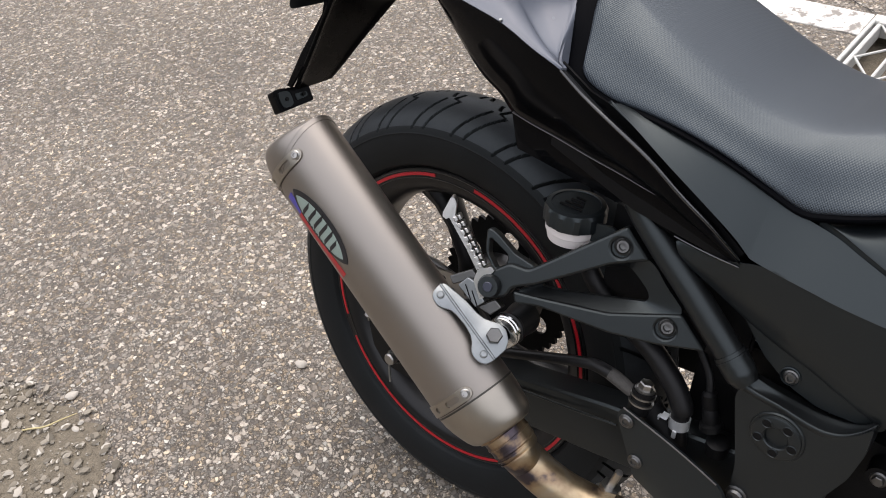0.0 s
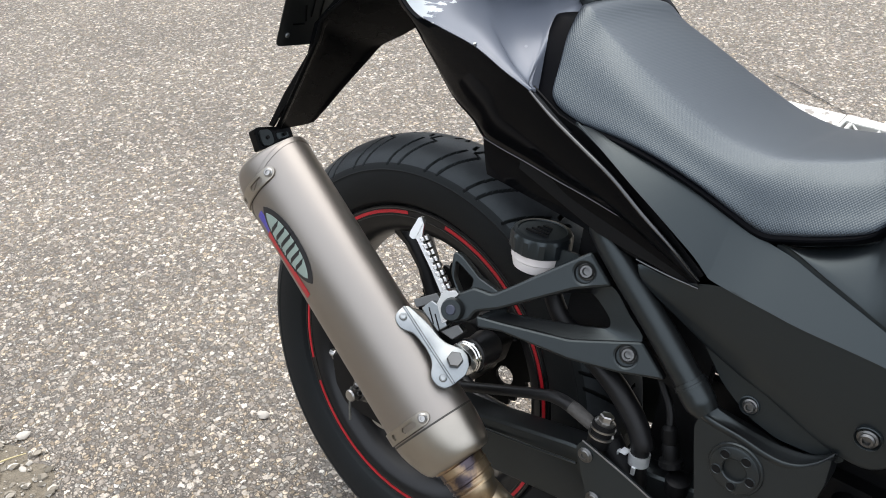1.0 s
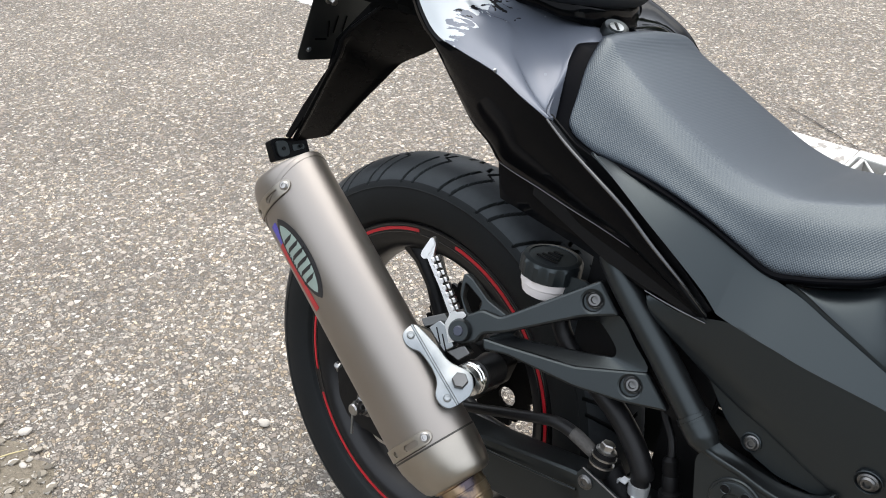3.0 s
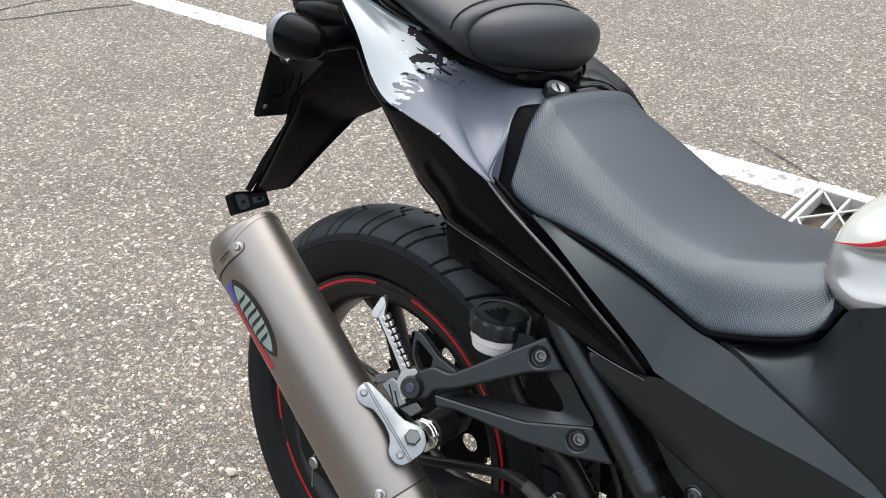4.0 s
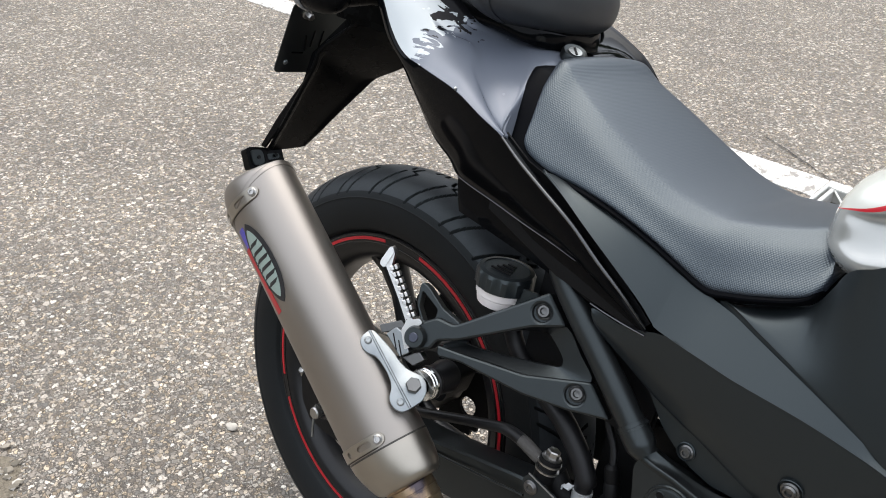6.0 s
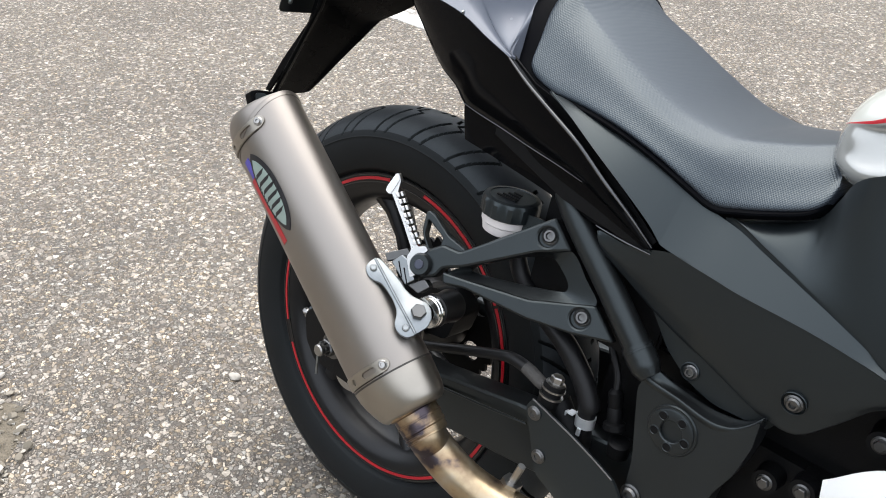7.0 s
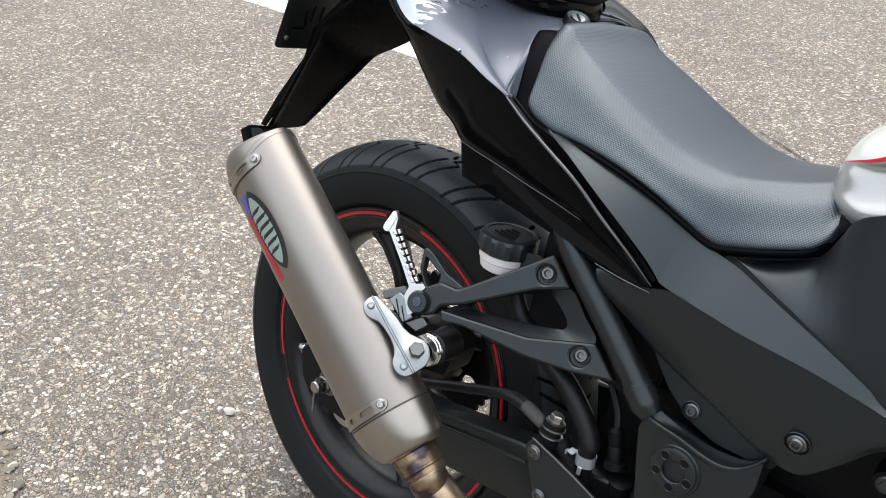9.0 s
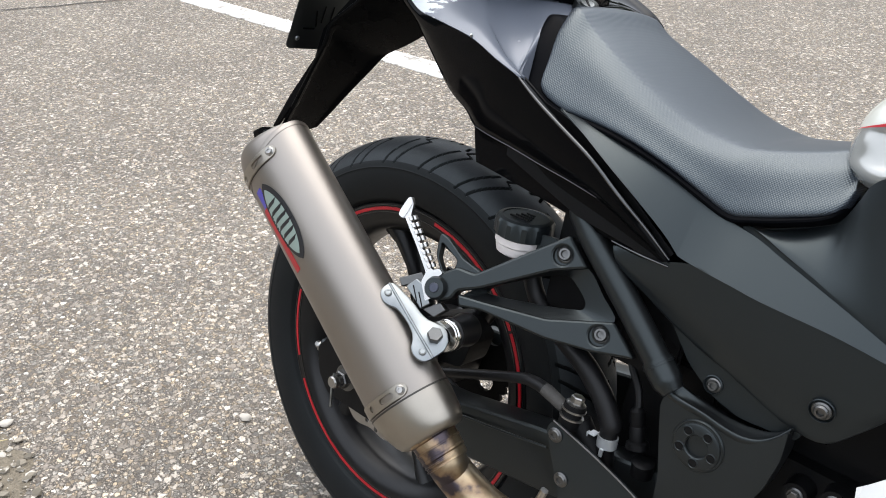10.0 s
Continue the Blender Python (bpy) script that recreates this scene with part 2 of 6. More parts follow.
GLOSSEDGE = shade("polished_black_edge", (0.006, 0.0065, 0.007), rough=0.15, vary=0.1, bump=0.0, rough_vary=0.03, spec=1.0)
DARKBELT = shade("dark_belt_green", (0.035, 0.045, 0.022), rough=0.9, vary=0.7, scale=0.6, bump=0.5, bump_scale=3, depth=0.3)
CONE = shade("burnished_steel", (0.34, 0.312, 0.27), rough=0.37, metal=1.0, vary=0.2, scale=22, bump=0.06)
CHROME = shade("chromed_ring", (0.6, 0.6, 0.58), rough=0.14, metal=1.0, vary=0.05, scale=40, bump=0.0)
ALU = shade("worn_aluminium", (0.62, 0.615, 0.6), rough=0.3, metal=1.0, vary=0.12, scale=90, bump=0.1)
RUBBER = shade("tyre_rubber", (0.009, 0.0093, 0.0098), rough=0.55, vary=0.3, scale=18, bump=0.15, bump_scale=900, spec=0.16)
HOSE = shade("hose_rubber", (0.006, 0.006, 0.0065), rough=0.42, vary=0.2, scale=30, bump=0.1, spec=0.25)
RIMBLACK = shade("rim_black_enamel", (0.006, 0.006, 0.0065), rough=0.33, vary=0.2, scale=30, bump=0.02, spec=0.3)
FRAME = shade("satin_black_frame", (0.0068, 0.0072, 0.0076), rough=0.38, vary=0.3, scale=22, bump=0.14, bump_scale=1200, depth=0.0004, spec=0.5, tint=(1, 0.97, 0.93))
PLASTIC = shade("matte_black_plastic", (0.0065, 0.008, 0.0092), rough=0.37, vary=0.1, scale=8, bump=0.1, bump_scale=2200, depth=0.0003, spec=0.5)
GLOSS = shade("gloss_black_paint", (0.0018, 0.002, 0.0025), rough=0.09, vary=0.2, scale=20, bump=0.0, rough_vary=0.03, spec=0.07)
DARK = shade("greasy_metal_and_shade", (0.0035, 0.0036, 0.004), rough=0.5, vary=0.35, scale=35, bump=0.3, bump_scale=300, spec=0.15)
SEAM = shade("dark_seam_and_shadow", (0.05, 0.046, 0.04), rough=0.5, metal=0.6, vary=0.5, scale=120, bump=0.0)
BASE = shade("moulded_black_base", (0.0016, 0.0018, 0.0026), rough=0.5, vary=0.2, scale=30, bump=0.05, bump_scale=900, depth=0.0004, spec=0.03)
RED = shade("red_tape", (0.36, 0.006, 0.014), rough=0.4, vary=0.12, scale=40, bump=0.0)
WHITEPAINT = shade("pearl_white_paint", (0.72, 0.73, 0.72), rough=0.25, vary=0.03, scale=6, bump=0.0, coat=0.8)
PEARL = shade("pearl_paint", (0.5, 0.51, 0.47), rough=0.25, metal=0.1, vary=0.04, scale=6, bump=0.02, bump_scale=3000, coat=0.6)
SILVER = shade("silver_paint", (0.34, 0.345, 0.33), rough=0.22, metal=0.55, vary=0.04, scale=10, bump=0.02, bump_scale=3000, coat=0.6)
RESERVOIR = shade("milky_plastic", (0.62, 0.58, 0.56), rough=0.35, vary=0.06, scale=30, bump=0.05)
BLACKINK = shade("black_decal", (0.01, 0.01, 0.012), rough=0.4, vary=0.1, bump=0.0)
PALEINK = shade("pale_decal", (0.22, 0.28, 0.25), rough=0.35, vary=0.08, bump=0.0)
BLUEINK = shade("blue_decal", (0.06, 0.05, 0.32), rough=0.35, vary=0.1, bump=0.0)
LENS = shade("clear_lens_plastic", (0.16, 0.17, 0.185), rough=0.15, vary=0.4, scale=200, bump=0.6, bump_scale=350)
STONE = shade("pale_stone", (0.4, 0.37, 0.325), rough=0.85, vary=0.35, scale=60, bump=0.4, bump_scale=300)
DIRT = shade("dry_dirt", (0.15, 0.127, 0.094), rough=0.95, vary=0.5, scale=90, bump=1.0, bump_scale=260, depth=0.006)
STRAW = shade("dry_straw", (0.45, 0.38, 0.2), rough=0.6, vary=0.2, scale=60, bump=0.1)
CLAMP = shade("pale_clamp", (0.62, 0.64, 0.65), rough=0.4, metal=0.7, vary=0.1, scale=90, bump=0.05)
GRATE = shade("galvanised_grating", (0.45, 0.45, 0.43), rough=0.6, metal=0.3, vary=0.25, scale=25, bump=0.2)


for m in (PLASTIC, FRAME, RUBBER, TREAD, SEAT):
    m.node_tree.nodes["Principled BSDF"].inputs["Specular Tint"].default_value = (0.84, 0.97, 1.0, 1)


# ---- building helpers ----
def V(*p):
    return Vector(p)


def part(name, bm, material, parent, label="", angle=35, smooth=True):
    bmesh.ops.recalc_face_normals(bm, faces=bm.faces)
    me = bpy.data.meshes.new(name)
    bm.to_mesh(me)
    bm.free()
    for m in material if isinstance(material, (list, tuple)) else [material]:
        me.materials.append(m)
    if smooth:
        me.shade_smooth()
        me.set_sharp_from_angle(angle=radians(angle))
    ob = new(name, me)
    if parent:
        ob.parent = parent
    if label:
        tagged(ob, label)
    return ob


def catmull(pts, n, closed=False):
    """Points on a smooth line through pts, n for each stretch."""
    pts = [Vector(p) for p in pts]
    k = len(pts)
    out = []
    for i in range(k if closed else k - 1):
        if closed:
            a, b, c, d = (pts[(i + j) % k] for j in (-1, 0, 1, 2))
        else:
            b, c = pts[i], pts[i + 1]
            a = pts[i - 1] if i else b * 2 - c
            d = pts[i + 2] if i + 2 < k else c * 2 - b
        for s in range(n):
            t = s / n
            out.append(0.5 * (2 * b + (c - a) * t + (2 * a - 5 * b + 4 * c - d) * t * t + (3 * b - a - 3 * c + d) * t ** 3))
    if not closed:
        out.append(pts[-1])
    return out


def loft(rings, closed=True, cap=True, bm=None):
    bm = bm or bmesh.new()
    vs = [[bm.verts.new(p) for p in r] for r in rings]
    k = len(rings[0])
    for a, b in zip(vs, vs[1:]):
        for j in range(k if closed else k - 1):
            bm.faces.new((a[j], a[(j + 1) % k], b[(j + 1) % k], b[j]))
    if cap and closed:
        bm.faces.new(vs[0])
        bm.faces.new(vs[-1])
    return bm


def basis(d, hint=(0, 0, 1)):
    d = Vector(d).normalized()
    u = Vector(hint).cross(d)
    if u.length < 1e-4:
        u = Vector((1, 0, 0)).cross(d)
    u.normalize()
    return u, d.cross(u)


def tube(path, r, n=12, smooth=6, bm=None):
    """A round bar along a smooth path; r is one radius or one for each point given."""
    pts = catmull(path, smooth) if smooth > 1 else [Vector(p) for p in path]
    rs = r if isinstance(r, (list, tuple)) else [r] * len(path)
    rings = []
    u = None
    for i, p in enumerate(pts):
        d = (pts[min(i + 1, len(pts) - 1)] - pts[max(i - 1, 0)]).normalized()
        if u is None:
            u, v = basis(d)
        else:
            u = (u - d * u.dot(d)).normalized()
            v = d.cross(u)
        s = i / max(1, len(pts) - 1) * (len(rs) - 1)
        j = min(int(s), len(rs) - 2)
        rad = rs[j] + (rs[j + 1] - rs[j]) * (s - j)
        rings.append([p + rad * (math.cos(a) * u + math.sin(a) * v) for a in (2 * math.pi * q / n for q in range(n))])
    return loft(rings, bm=bm)


def lathe(profile, origin, axis, n=32, bm=None, sides=None):
    """A turned body: profile of (radius, height along axis)."""
    u, v = basis(axis)
    d, o = Vector(axis).normalized(), Vector(origin)
    n = sides or n
    rings = [[o + d * h + max(r, 1e-5) * (math.cos(a) * u + math.sin(a) * v) for a in (2 * math.pi * q / n for q in range(n))] for r, h in profile]
    out = loft(rings, cap=False, bm=bm)
    return out


def plane_frame(origin, normal, along):
    n = Vector(normal).normalized()
    e1 = (Vector(along) - n * Vector(along).dot(n)).normalized()
    return Vector(origin), n, e1, n.cross(e1)


def rounded(poly, r, n=4):
    """The outline with its corners rounded."""
    out = []
    k = len(poly)
    for i in range(k):
        a, b, c = (Vector((*poly[(i + j) % k][:2], 0)) for j in (-1, 0, 1))
        la, lc = (a - b).length, (c - b).length
        t = min(r, la * 0.45, lc * 0.45)
        p, q = b + (a - b) / la * t, b + (c - b) / lc * t
        for s in range(n + 1):
            w = s / n
            m = p * (1 - w) ** 2 + b * 2 * w * (1 - w) + q * w * w
            out.append((m.x, m.y))
    return out


def prism(outline, F, thick, holes=(), bevel=0.0015, bm=None):
    """A plate: an outline in a plane frame, grown by thick against its normal."""
    o, n, e1, e2 = F
    own = bmesh.new()
    edges = []
    for loop in (outline, *holes):
        vs = [own.verts.new(o + e1 * a + e2 * b) for a, b in loop]
        edges += [own.edges.new((vs[i], vs[(i + 1) % len(vs)])) for i in range(len(vs))]
    bmesh.ops.triangle_fill(own, edges=edges, use_beauty=True)
    got = bmesh.ops.extrude_face_region(own, geom=own.faces[:])
    bmesh.ops.translate(own, verts=[g for g in got["geom"] if isinstance(g, bmesh.types.BMVert)], vec=-n * thick)
    bmesh.ops.recalc_face_normals(own, faces=own.faces)
    if bevel:
        sharp = [e for e in own.edges if len(e.link_faces) == 2 and e.calc_face_angle(0) > 0.9]
        bmesh.ops.bevel(own, geom=sharp, offset=bevel, segments=2, affect="EDGES", clamp_overlap=True)
    if bm is None:
        return own
    me = bpy.data.meshes.new("scratch")
    own.to_mesh(me)
    own.free()
    bm.from_mesh(me)
    bpy.data.meshes.remove(me)
    return bm


def circle2(r, n=20, cx=0.0, cy=0.0):
    return [(cx + r * math.cos(2 * math.pi * i / n), cy + r * math.sin(2 * math.pi * i / n)) for i in range(n)]


def skin(sections, nu=6, nv=4, thick=0.003, ease=True):
    """A curved panel through sections of points, with its thickness."""
    rows = [catmull(s, nv) if ease else [Vector(s[0]).lerp(Vector(s[0]), 0)] + sum([[Vector(a).lerp(Vector(b), (k + 1) / nv) for k in range(nv)] for a, b in zip(s, s[1:])], []) for s in sections]
    cols = [catmull(c, nu) for c in zip(*rows)]
    rings = list(zip(*cols))
    bm = loft(rings, closed=False, cap=False)
    bmesh.ops.recalc_face_normals(bm, faces=bm.faces)
    if thick:
        # an inner sheet, on the side towards the middle of the machine, joined along the rim
        bm.normal_update()
        outer = bm.verts[:]
        lean = sum(v.normal.dot(V(0, math.copysign(1.0, v.co.y), 0.6)) for v in outer)
        way = -thick if lean > 0 else thick
        inner = [bm.verts.new(v.co + v.normal * way) for v in outer]
        at = {v: k for k, v in enumerate(outer)}
        rim = [e for e in bm.edges if len(e.link_faces) == 1]
        for f in bm.faces[:]:
            bm.faces.new([inner[at[v]] for v in reversed(f.verts)])
        for e in rim:
            a, b = e.verts
            bm.faces.new((a, b, inner[at[b]], inner[at[a]]))
    return bm


def block(x0, x1, y0, y1, z0, z1, bevel=0.004, bm=None):
    F = plane_frame((0, 0, z1), (0, 0, 1), (1, 0, 0))
    return prism([(x0, y0), (x1, y0), (x1, y1), (x0, y1)], F, z1 - z0, bevel=bevel, bm=bm)


def bolt(parent, at, axis, r, h=0.005, kind="hex", material=None, name="bolt", label=""):
    """A screw with a washer face; the head is hexagonal, or round with a socket."""
    d, at = Vector(axis).normalized(), Vector(at)
    bm = lathe([(0, -0.002), (r * 1.25, -0.002), (r * 1.3, 0.0005), (r * 1.05, 0.0015), (0, 0.0015)], at, d, 24)
    if kind == "hex":
        lathe([(0, 0.001), (r * 0.9, 0.001), (r * 0.9, h * 0.85), (r * 0.78, h), (0, h)], at, d, bm=bm, sides=6)
    else:
        lathe([(0, 0.0), (r, 0.0), (r, h * 0.6), (r * 0.8, h), (r * 0.52, h), (r * 0.46, h * 0.3), (0, h * 0.25)], at, d, 20, bm=bm)
    return part(name, bm, material or STEEL, parent, label, angle=25)


def chamfered(outline, F, thick, width=0.004, drop=0.004, holes=()):
    """A cast plate whose front edges slope away."""
    o, n, e1, e2 = F
    bm = bmesh.new()

    def inset(loop, w):
        k = len(loop)
        area = sum(loop[i][0] * loop[(i + 1) % k][1] - loop[(i + 1) % k][0] * loop[i][1] for i in range(k))
        s = 1 if area > 0 else -1
        out = []
        for i in range(k):
            a, c = loop[i - 1], loop[(i + 1) % k]
            d = Vector((c[0] - a[0], c[1] - a[1]))
            d.normalize()
            out.append((loop[i][0] - s * d.y * w, loop[i][1] + s * d.x * w))
        return out

    edges = []
    for q, loop in enumerate((outline, *holes)):
        inner = inset(loop, width if q == 0 else -width)
        rings = []
        for pts, h in ((loop, -thick), (loop, -drop), (inset(loop, (width if q == 0 else -width) * 0.3), -drop * 0.35), (inner, 0.0)):
            rings.append([bm.verts.new(o + e1 * a + e2 * b + n * h) for a, b in pts])
        k = len(loop)
        for r0, r1 in zip(rings, rings[1:]):
            for i in range(k):
                bm.faces.new((r0[i], r0[(i + 1) % k], r1[(i + 1) % k], r1[i]))
        edges += [bm.edges.get((rings[-1][i], rings[-1][(i + 1) % k])) for i in range(k)]
    bmesh.ops.triangle_fill(bm, edges=edges, use_beauty=True)
    return bm


# ---- ground ----
GX0, GX1, GY0, GY1 = 0.015, 0.45, 1.38, 1.85     # drain opening


def build_ground():
    """One sheet to the horizon, with the opening of the drain."""
    xs = [-900, -30, -4, GX0, GX1, 3, 30, 900]
    ys = [-900, -30, -3, GY0, GY1, 5, 30, 900]
    bm = bmesh.new()
    g = [[bm.verts.new((x, y, 0)) for y in ys] for x in xs]
    for i in range(len(xs) - 1):
        for j in range(len(ys) - 1):
            if not (xs[i] == GX0 and ys[j] == GY0):
                bm.faces.new((g[i][j], g[i + 1][j], g[i + 1][j + 1], g[i][j + 1]))
    ob = part("ground", bm, ASPHALT, None, smooth=False)
    tagged(ob, "old grey-brown asphalt with pale stone chips", "asphalt", kind="structure")
    # painted bay line
    bm = block(-12.0, 0.0, -0.137, 0.0, -0.01, 0.004, bevel=0.0015)
    ob = part("parking_line", bm, LINE, None)
    ob.matrix_world = pose(GX0 - 0.004, 1.864, 0, 0, 0, 1.0)
    tagged(ob, "worn white painted parking line on the asphalt", "road marking", kind="structure")
    bm = block(0.0, 2.2, -0.04, 0.0, -0.01, 0.005, bevel=0.0015)
    ob = part("parking_line", bm, LINE, None)
    ob.matrix_world = pose(GX0, 1.866, 0, 0, 0, 0.3)
    tagged(ob, "narrow worn white line beside the drain frame", "road marking", kind="structure")


def build_drain():
    pit = bmesh.new()
    vs = [pit.verts.new(p) for p in ((GX0, GY0, 0), (GX1, GY0, 0), (GX1, GY1, 0), (GX0, GY1, 0), (GX0, GY0, -0.07), (GX1, GY0, -0.07), (GX1, GY1, -0.07), (GX0, GY1, -0.07))]
    for f in ((0, 1, 5, 4), (1, 2, 6, 5), (2, 3, 7, 6), (3, 0, 4, 7), (4, 5, 6, 7)):
        pit.faces.new([vs[i] for i in f])
    drain = part("drain_grate", bmesh.new(), GRATE, None)
    tagged(drain, "pale galvanised steel drain grating set in the asphalt", "drain grate")
    part("pit", pit, DIRT, drain, "silted drain channel under the grating", smooth=False)
    for e, w, top in ((0.0, 0.011, 0.006), (0.02, 0.012, 0.004)):
        x0, x1, y0, y1 = GX0 + e, GX1 - e, GY0 + e, GY1 - e
        for q in ((x0, x1, y0, y0 + w), (x0, x1, y1 - w, y1), (x0, x0 + w, y0 + w + 0.001, y1 - w - 0.001), (x1 - w, x1, y0 + w + 0.001, y1 - w - 0.001)):
            part("frame_bar", block(*q, -0.04, top, bevel=0.002), GRATE, drain)
    x0, y0, y1 = GX0 + 0.033, GY0 + 0.033, GY1 - 0.033
    step, pitch = (GX1 - GX0 - 0.066) / 5, (y1 - y0) / 4
    for i in range(1, 5):
        x = x0 + i * step
        part("bearing_bar", block(x - 0.004, x + 0.004, y0, y1, -0.035, 0.003, bevel=0.002), GRATE, drain)
    for i in range(5):
        for j in range(4):
            ya, yb = y0 + j * pitch, y0 + (j + 1) * pitch
            if (i + j) % 2:
                ya, yb = yb, ya
            part("cross_rod", tube([(x0 + i * step, ya, -0.002), (x0 + (i + 1) * step, yb, -0.002)], 0.0036, 8, 1), GRATE, drain)


def build_backdrop():
    """Unseen dark belt, added so that upright faces reflect a dark horizon."""
    n = 180
    rng = random.Random(3)
    rings = []
    for h, grow in ((-0.2, 0.0), (3.0, 0.6), (7.0, 0.2), (9.5, -1.2)):
        rings.append([V((34 + grow + rng.uniform(-1.2, 1.2)) * math.cos(2 * math.pi * i / n), (34 + grow + rng.uniform(-1.2, 1.2)) * math.sin(2 * math.pi * i / n), h + (rng.uniform(-1.6, 1.6) if h > 3 else 0)) for i in range(n)])
    ob = part("backdrop", loft(rings, cap=False), DARKBELT, None, angle=180)
    tagged(ob, "plain unseen dark green belt, added to darken reflections", "trees", kind="structure")


build_ground()
build_drain()
build_backdrop()


# ---- motorcycle: x ahead, y to its left, z up, leaning on its left side ----
moto = new("motorcycle")
moto.matrix_world = pose(0, 0, 0, -14.0, 0, 0) @ pose(0, 0, 0.017)
tagged(moto, "black sport motorcycle with titanium muffler, leaning on its stand", "motorcycle")
AXLE = 0.3035


def wheel_point(r, deg, y):
    return V(r * math.cos(radians(deg)), y, AXLE + r * math.sin(radians(deg)))


def build_tyre(parent):
    """Round-profile tyre: smooth side walls and a tread with curved cut grooves."""
    side = [(-0.045, 0.226), (-0.0485, 0.2325), (-0.052, 0.2362), (-0.0572, 0.2375), (-0.0585, 0.2395), (-0.0625, 0.247), (-0.0655, 0.258), (-0.0665, 0.267), (-0.066, 0.2755), (-0.0655, 0.2785), (-0.0662, 0.2795)]
    crown = []
    m = 112
    for i in range(m + 1):
        a = -1 + 2 * i / m
        y = 0.0616 * math.sin(a * 1.3) / math.sin(1.3)
        r = 0.284 + 0.0405 * (math.cos(a * 1.3) - math.cos(1.3)) / (1 - math.cos(1.3))
        crown.append((y, r))
    side = [(y * 0.94, r + 0.1 * max(0, r - 0.24)) for y, r in side]
    prof = side + crown + [(-y, r) for y, r in reversed(side)]
    k, n = len(prof), 2400
    py, pr = np.array([p[0] for p in prof]), np.array([p[1] for p in prof])
    th = np.linspace(0, 2 * np.pi, n, endpoint=False)
    T, Y = np.meshgrid(th, py, indexing="ij")
    R = np.broadcast_to(pr, T.shape).copy()
    # grooves: in each pitch a long curved cut from shoulder to crown and a short one between, mirrored with half a pitch's shift
    pitch = 2 * np.pi / 27
    cut = np.zeros_like(R)
    tread = np.zeros(k, bool)
    tread[len(side) + 1:len(side) + m] = True
    for sgn, shift in ((-1, 0.0), (1, 0.5)):
        u = np.clip(sgn * Y / 0.0597, 0, 1.2)
        for lo, hi, off, bend, wide in ((0.04, 0.99, 0.0, 0.62, 0.0024), (0.3, 1.0, 0.36, 0.55, 0.0022), (0.0, 0.2, 0.42, -0.5, 0.0024)):
            centre = (off + shift) * pitch + bend * pitch * (u ** 1.5)
            if lo == 0.04:      # the long cuts have a kink near the crown
                centre = centre + 0.2 * pitch * np.clip((0.36 - u) / 0.07, 0, 1)
            d = (T - centre + pitch / 2) % pitch - pitch / 2
            dist = np.abs(d) * 0.3
            inside = (u >= lo) & (u <= hi) & (sgn * Y >= 0) & tread
            cut = np.maximum(cut, np.where(inside, np.clip((wide - dist) / 0.0006, 0, 1), 0))
    R = R - 0.0075 * cut
    X, Z = R * np.cos(T), AXLE + R * np.sin(T)
    # flattened where it stands on the ground
    Z = Z + np.maximum(0, 0.001 - (0.9686 * (Z + 0.017) - 0.2487 * Y)) / 0.9686
    verts = np.stack([X, Y, Z], -1).reshape(-1, 3)
    i, j = np.meshgrid(np.arange(n), np.arange(k - 1), indexing="ij")
    a, b = i * k + j, ((i + 1) % n) * k + j
    faces = np.stack([a, a + 1, b + 1, b], -1).reshape(-1, 4)
    me = bpy.data.meshes.new("tyre")
    me.from_pydata(verts.tolist(), [], faces.tolist())
    me.materials.append(RUBBER)
    me.materials.append(TREAD)
    low = np.maximum.reduce([cut, np.roll(cut, -1, 0), np.roll(cut, -1, 1), np.roll(np.roll(cut, -1, 0), -1, 1)])
    worn = (low < 0.5) & (np.abs(Y) < 0.0584) & tread
    me.polygons.foreach_set("material_index", worn[:, :k - 1].reshape(-1).astype(np.int32))
    me.shade_smooth()
    me.set_sharp_from_angle(angle=radians(50))
    ob = new("tyre", me)
    ob.parent = parent
    tagged(ob, "black rubber tyre with curved tread grooves")


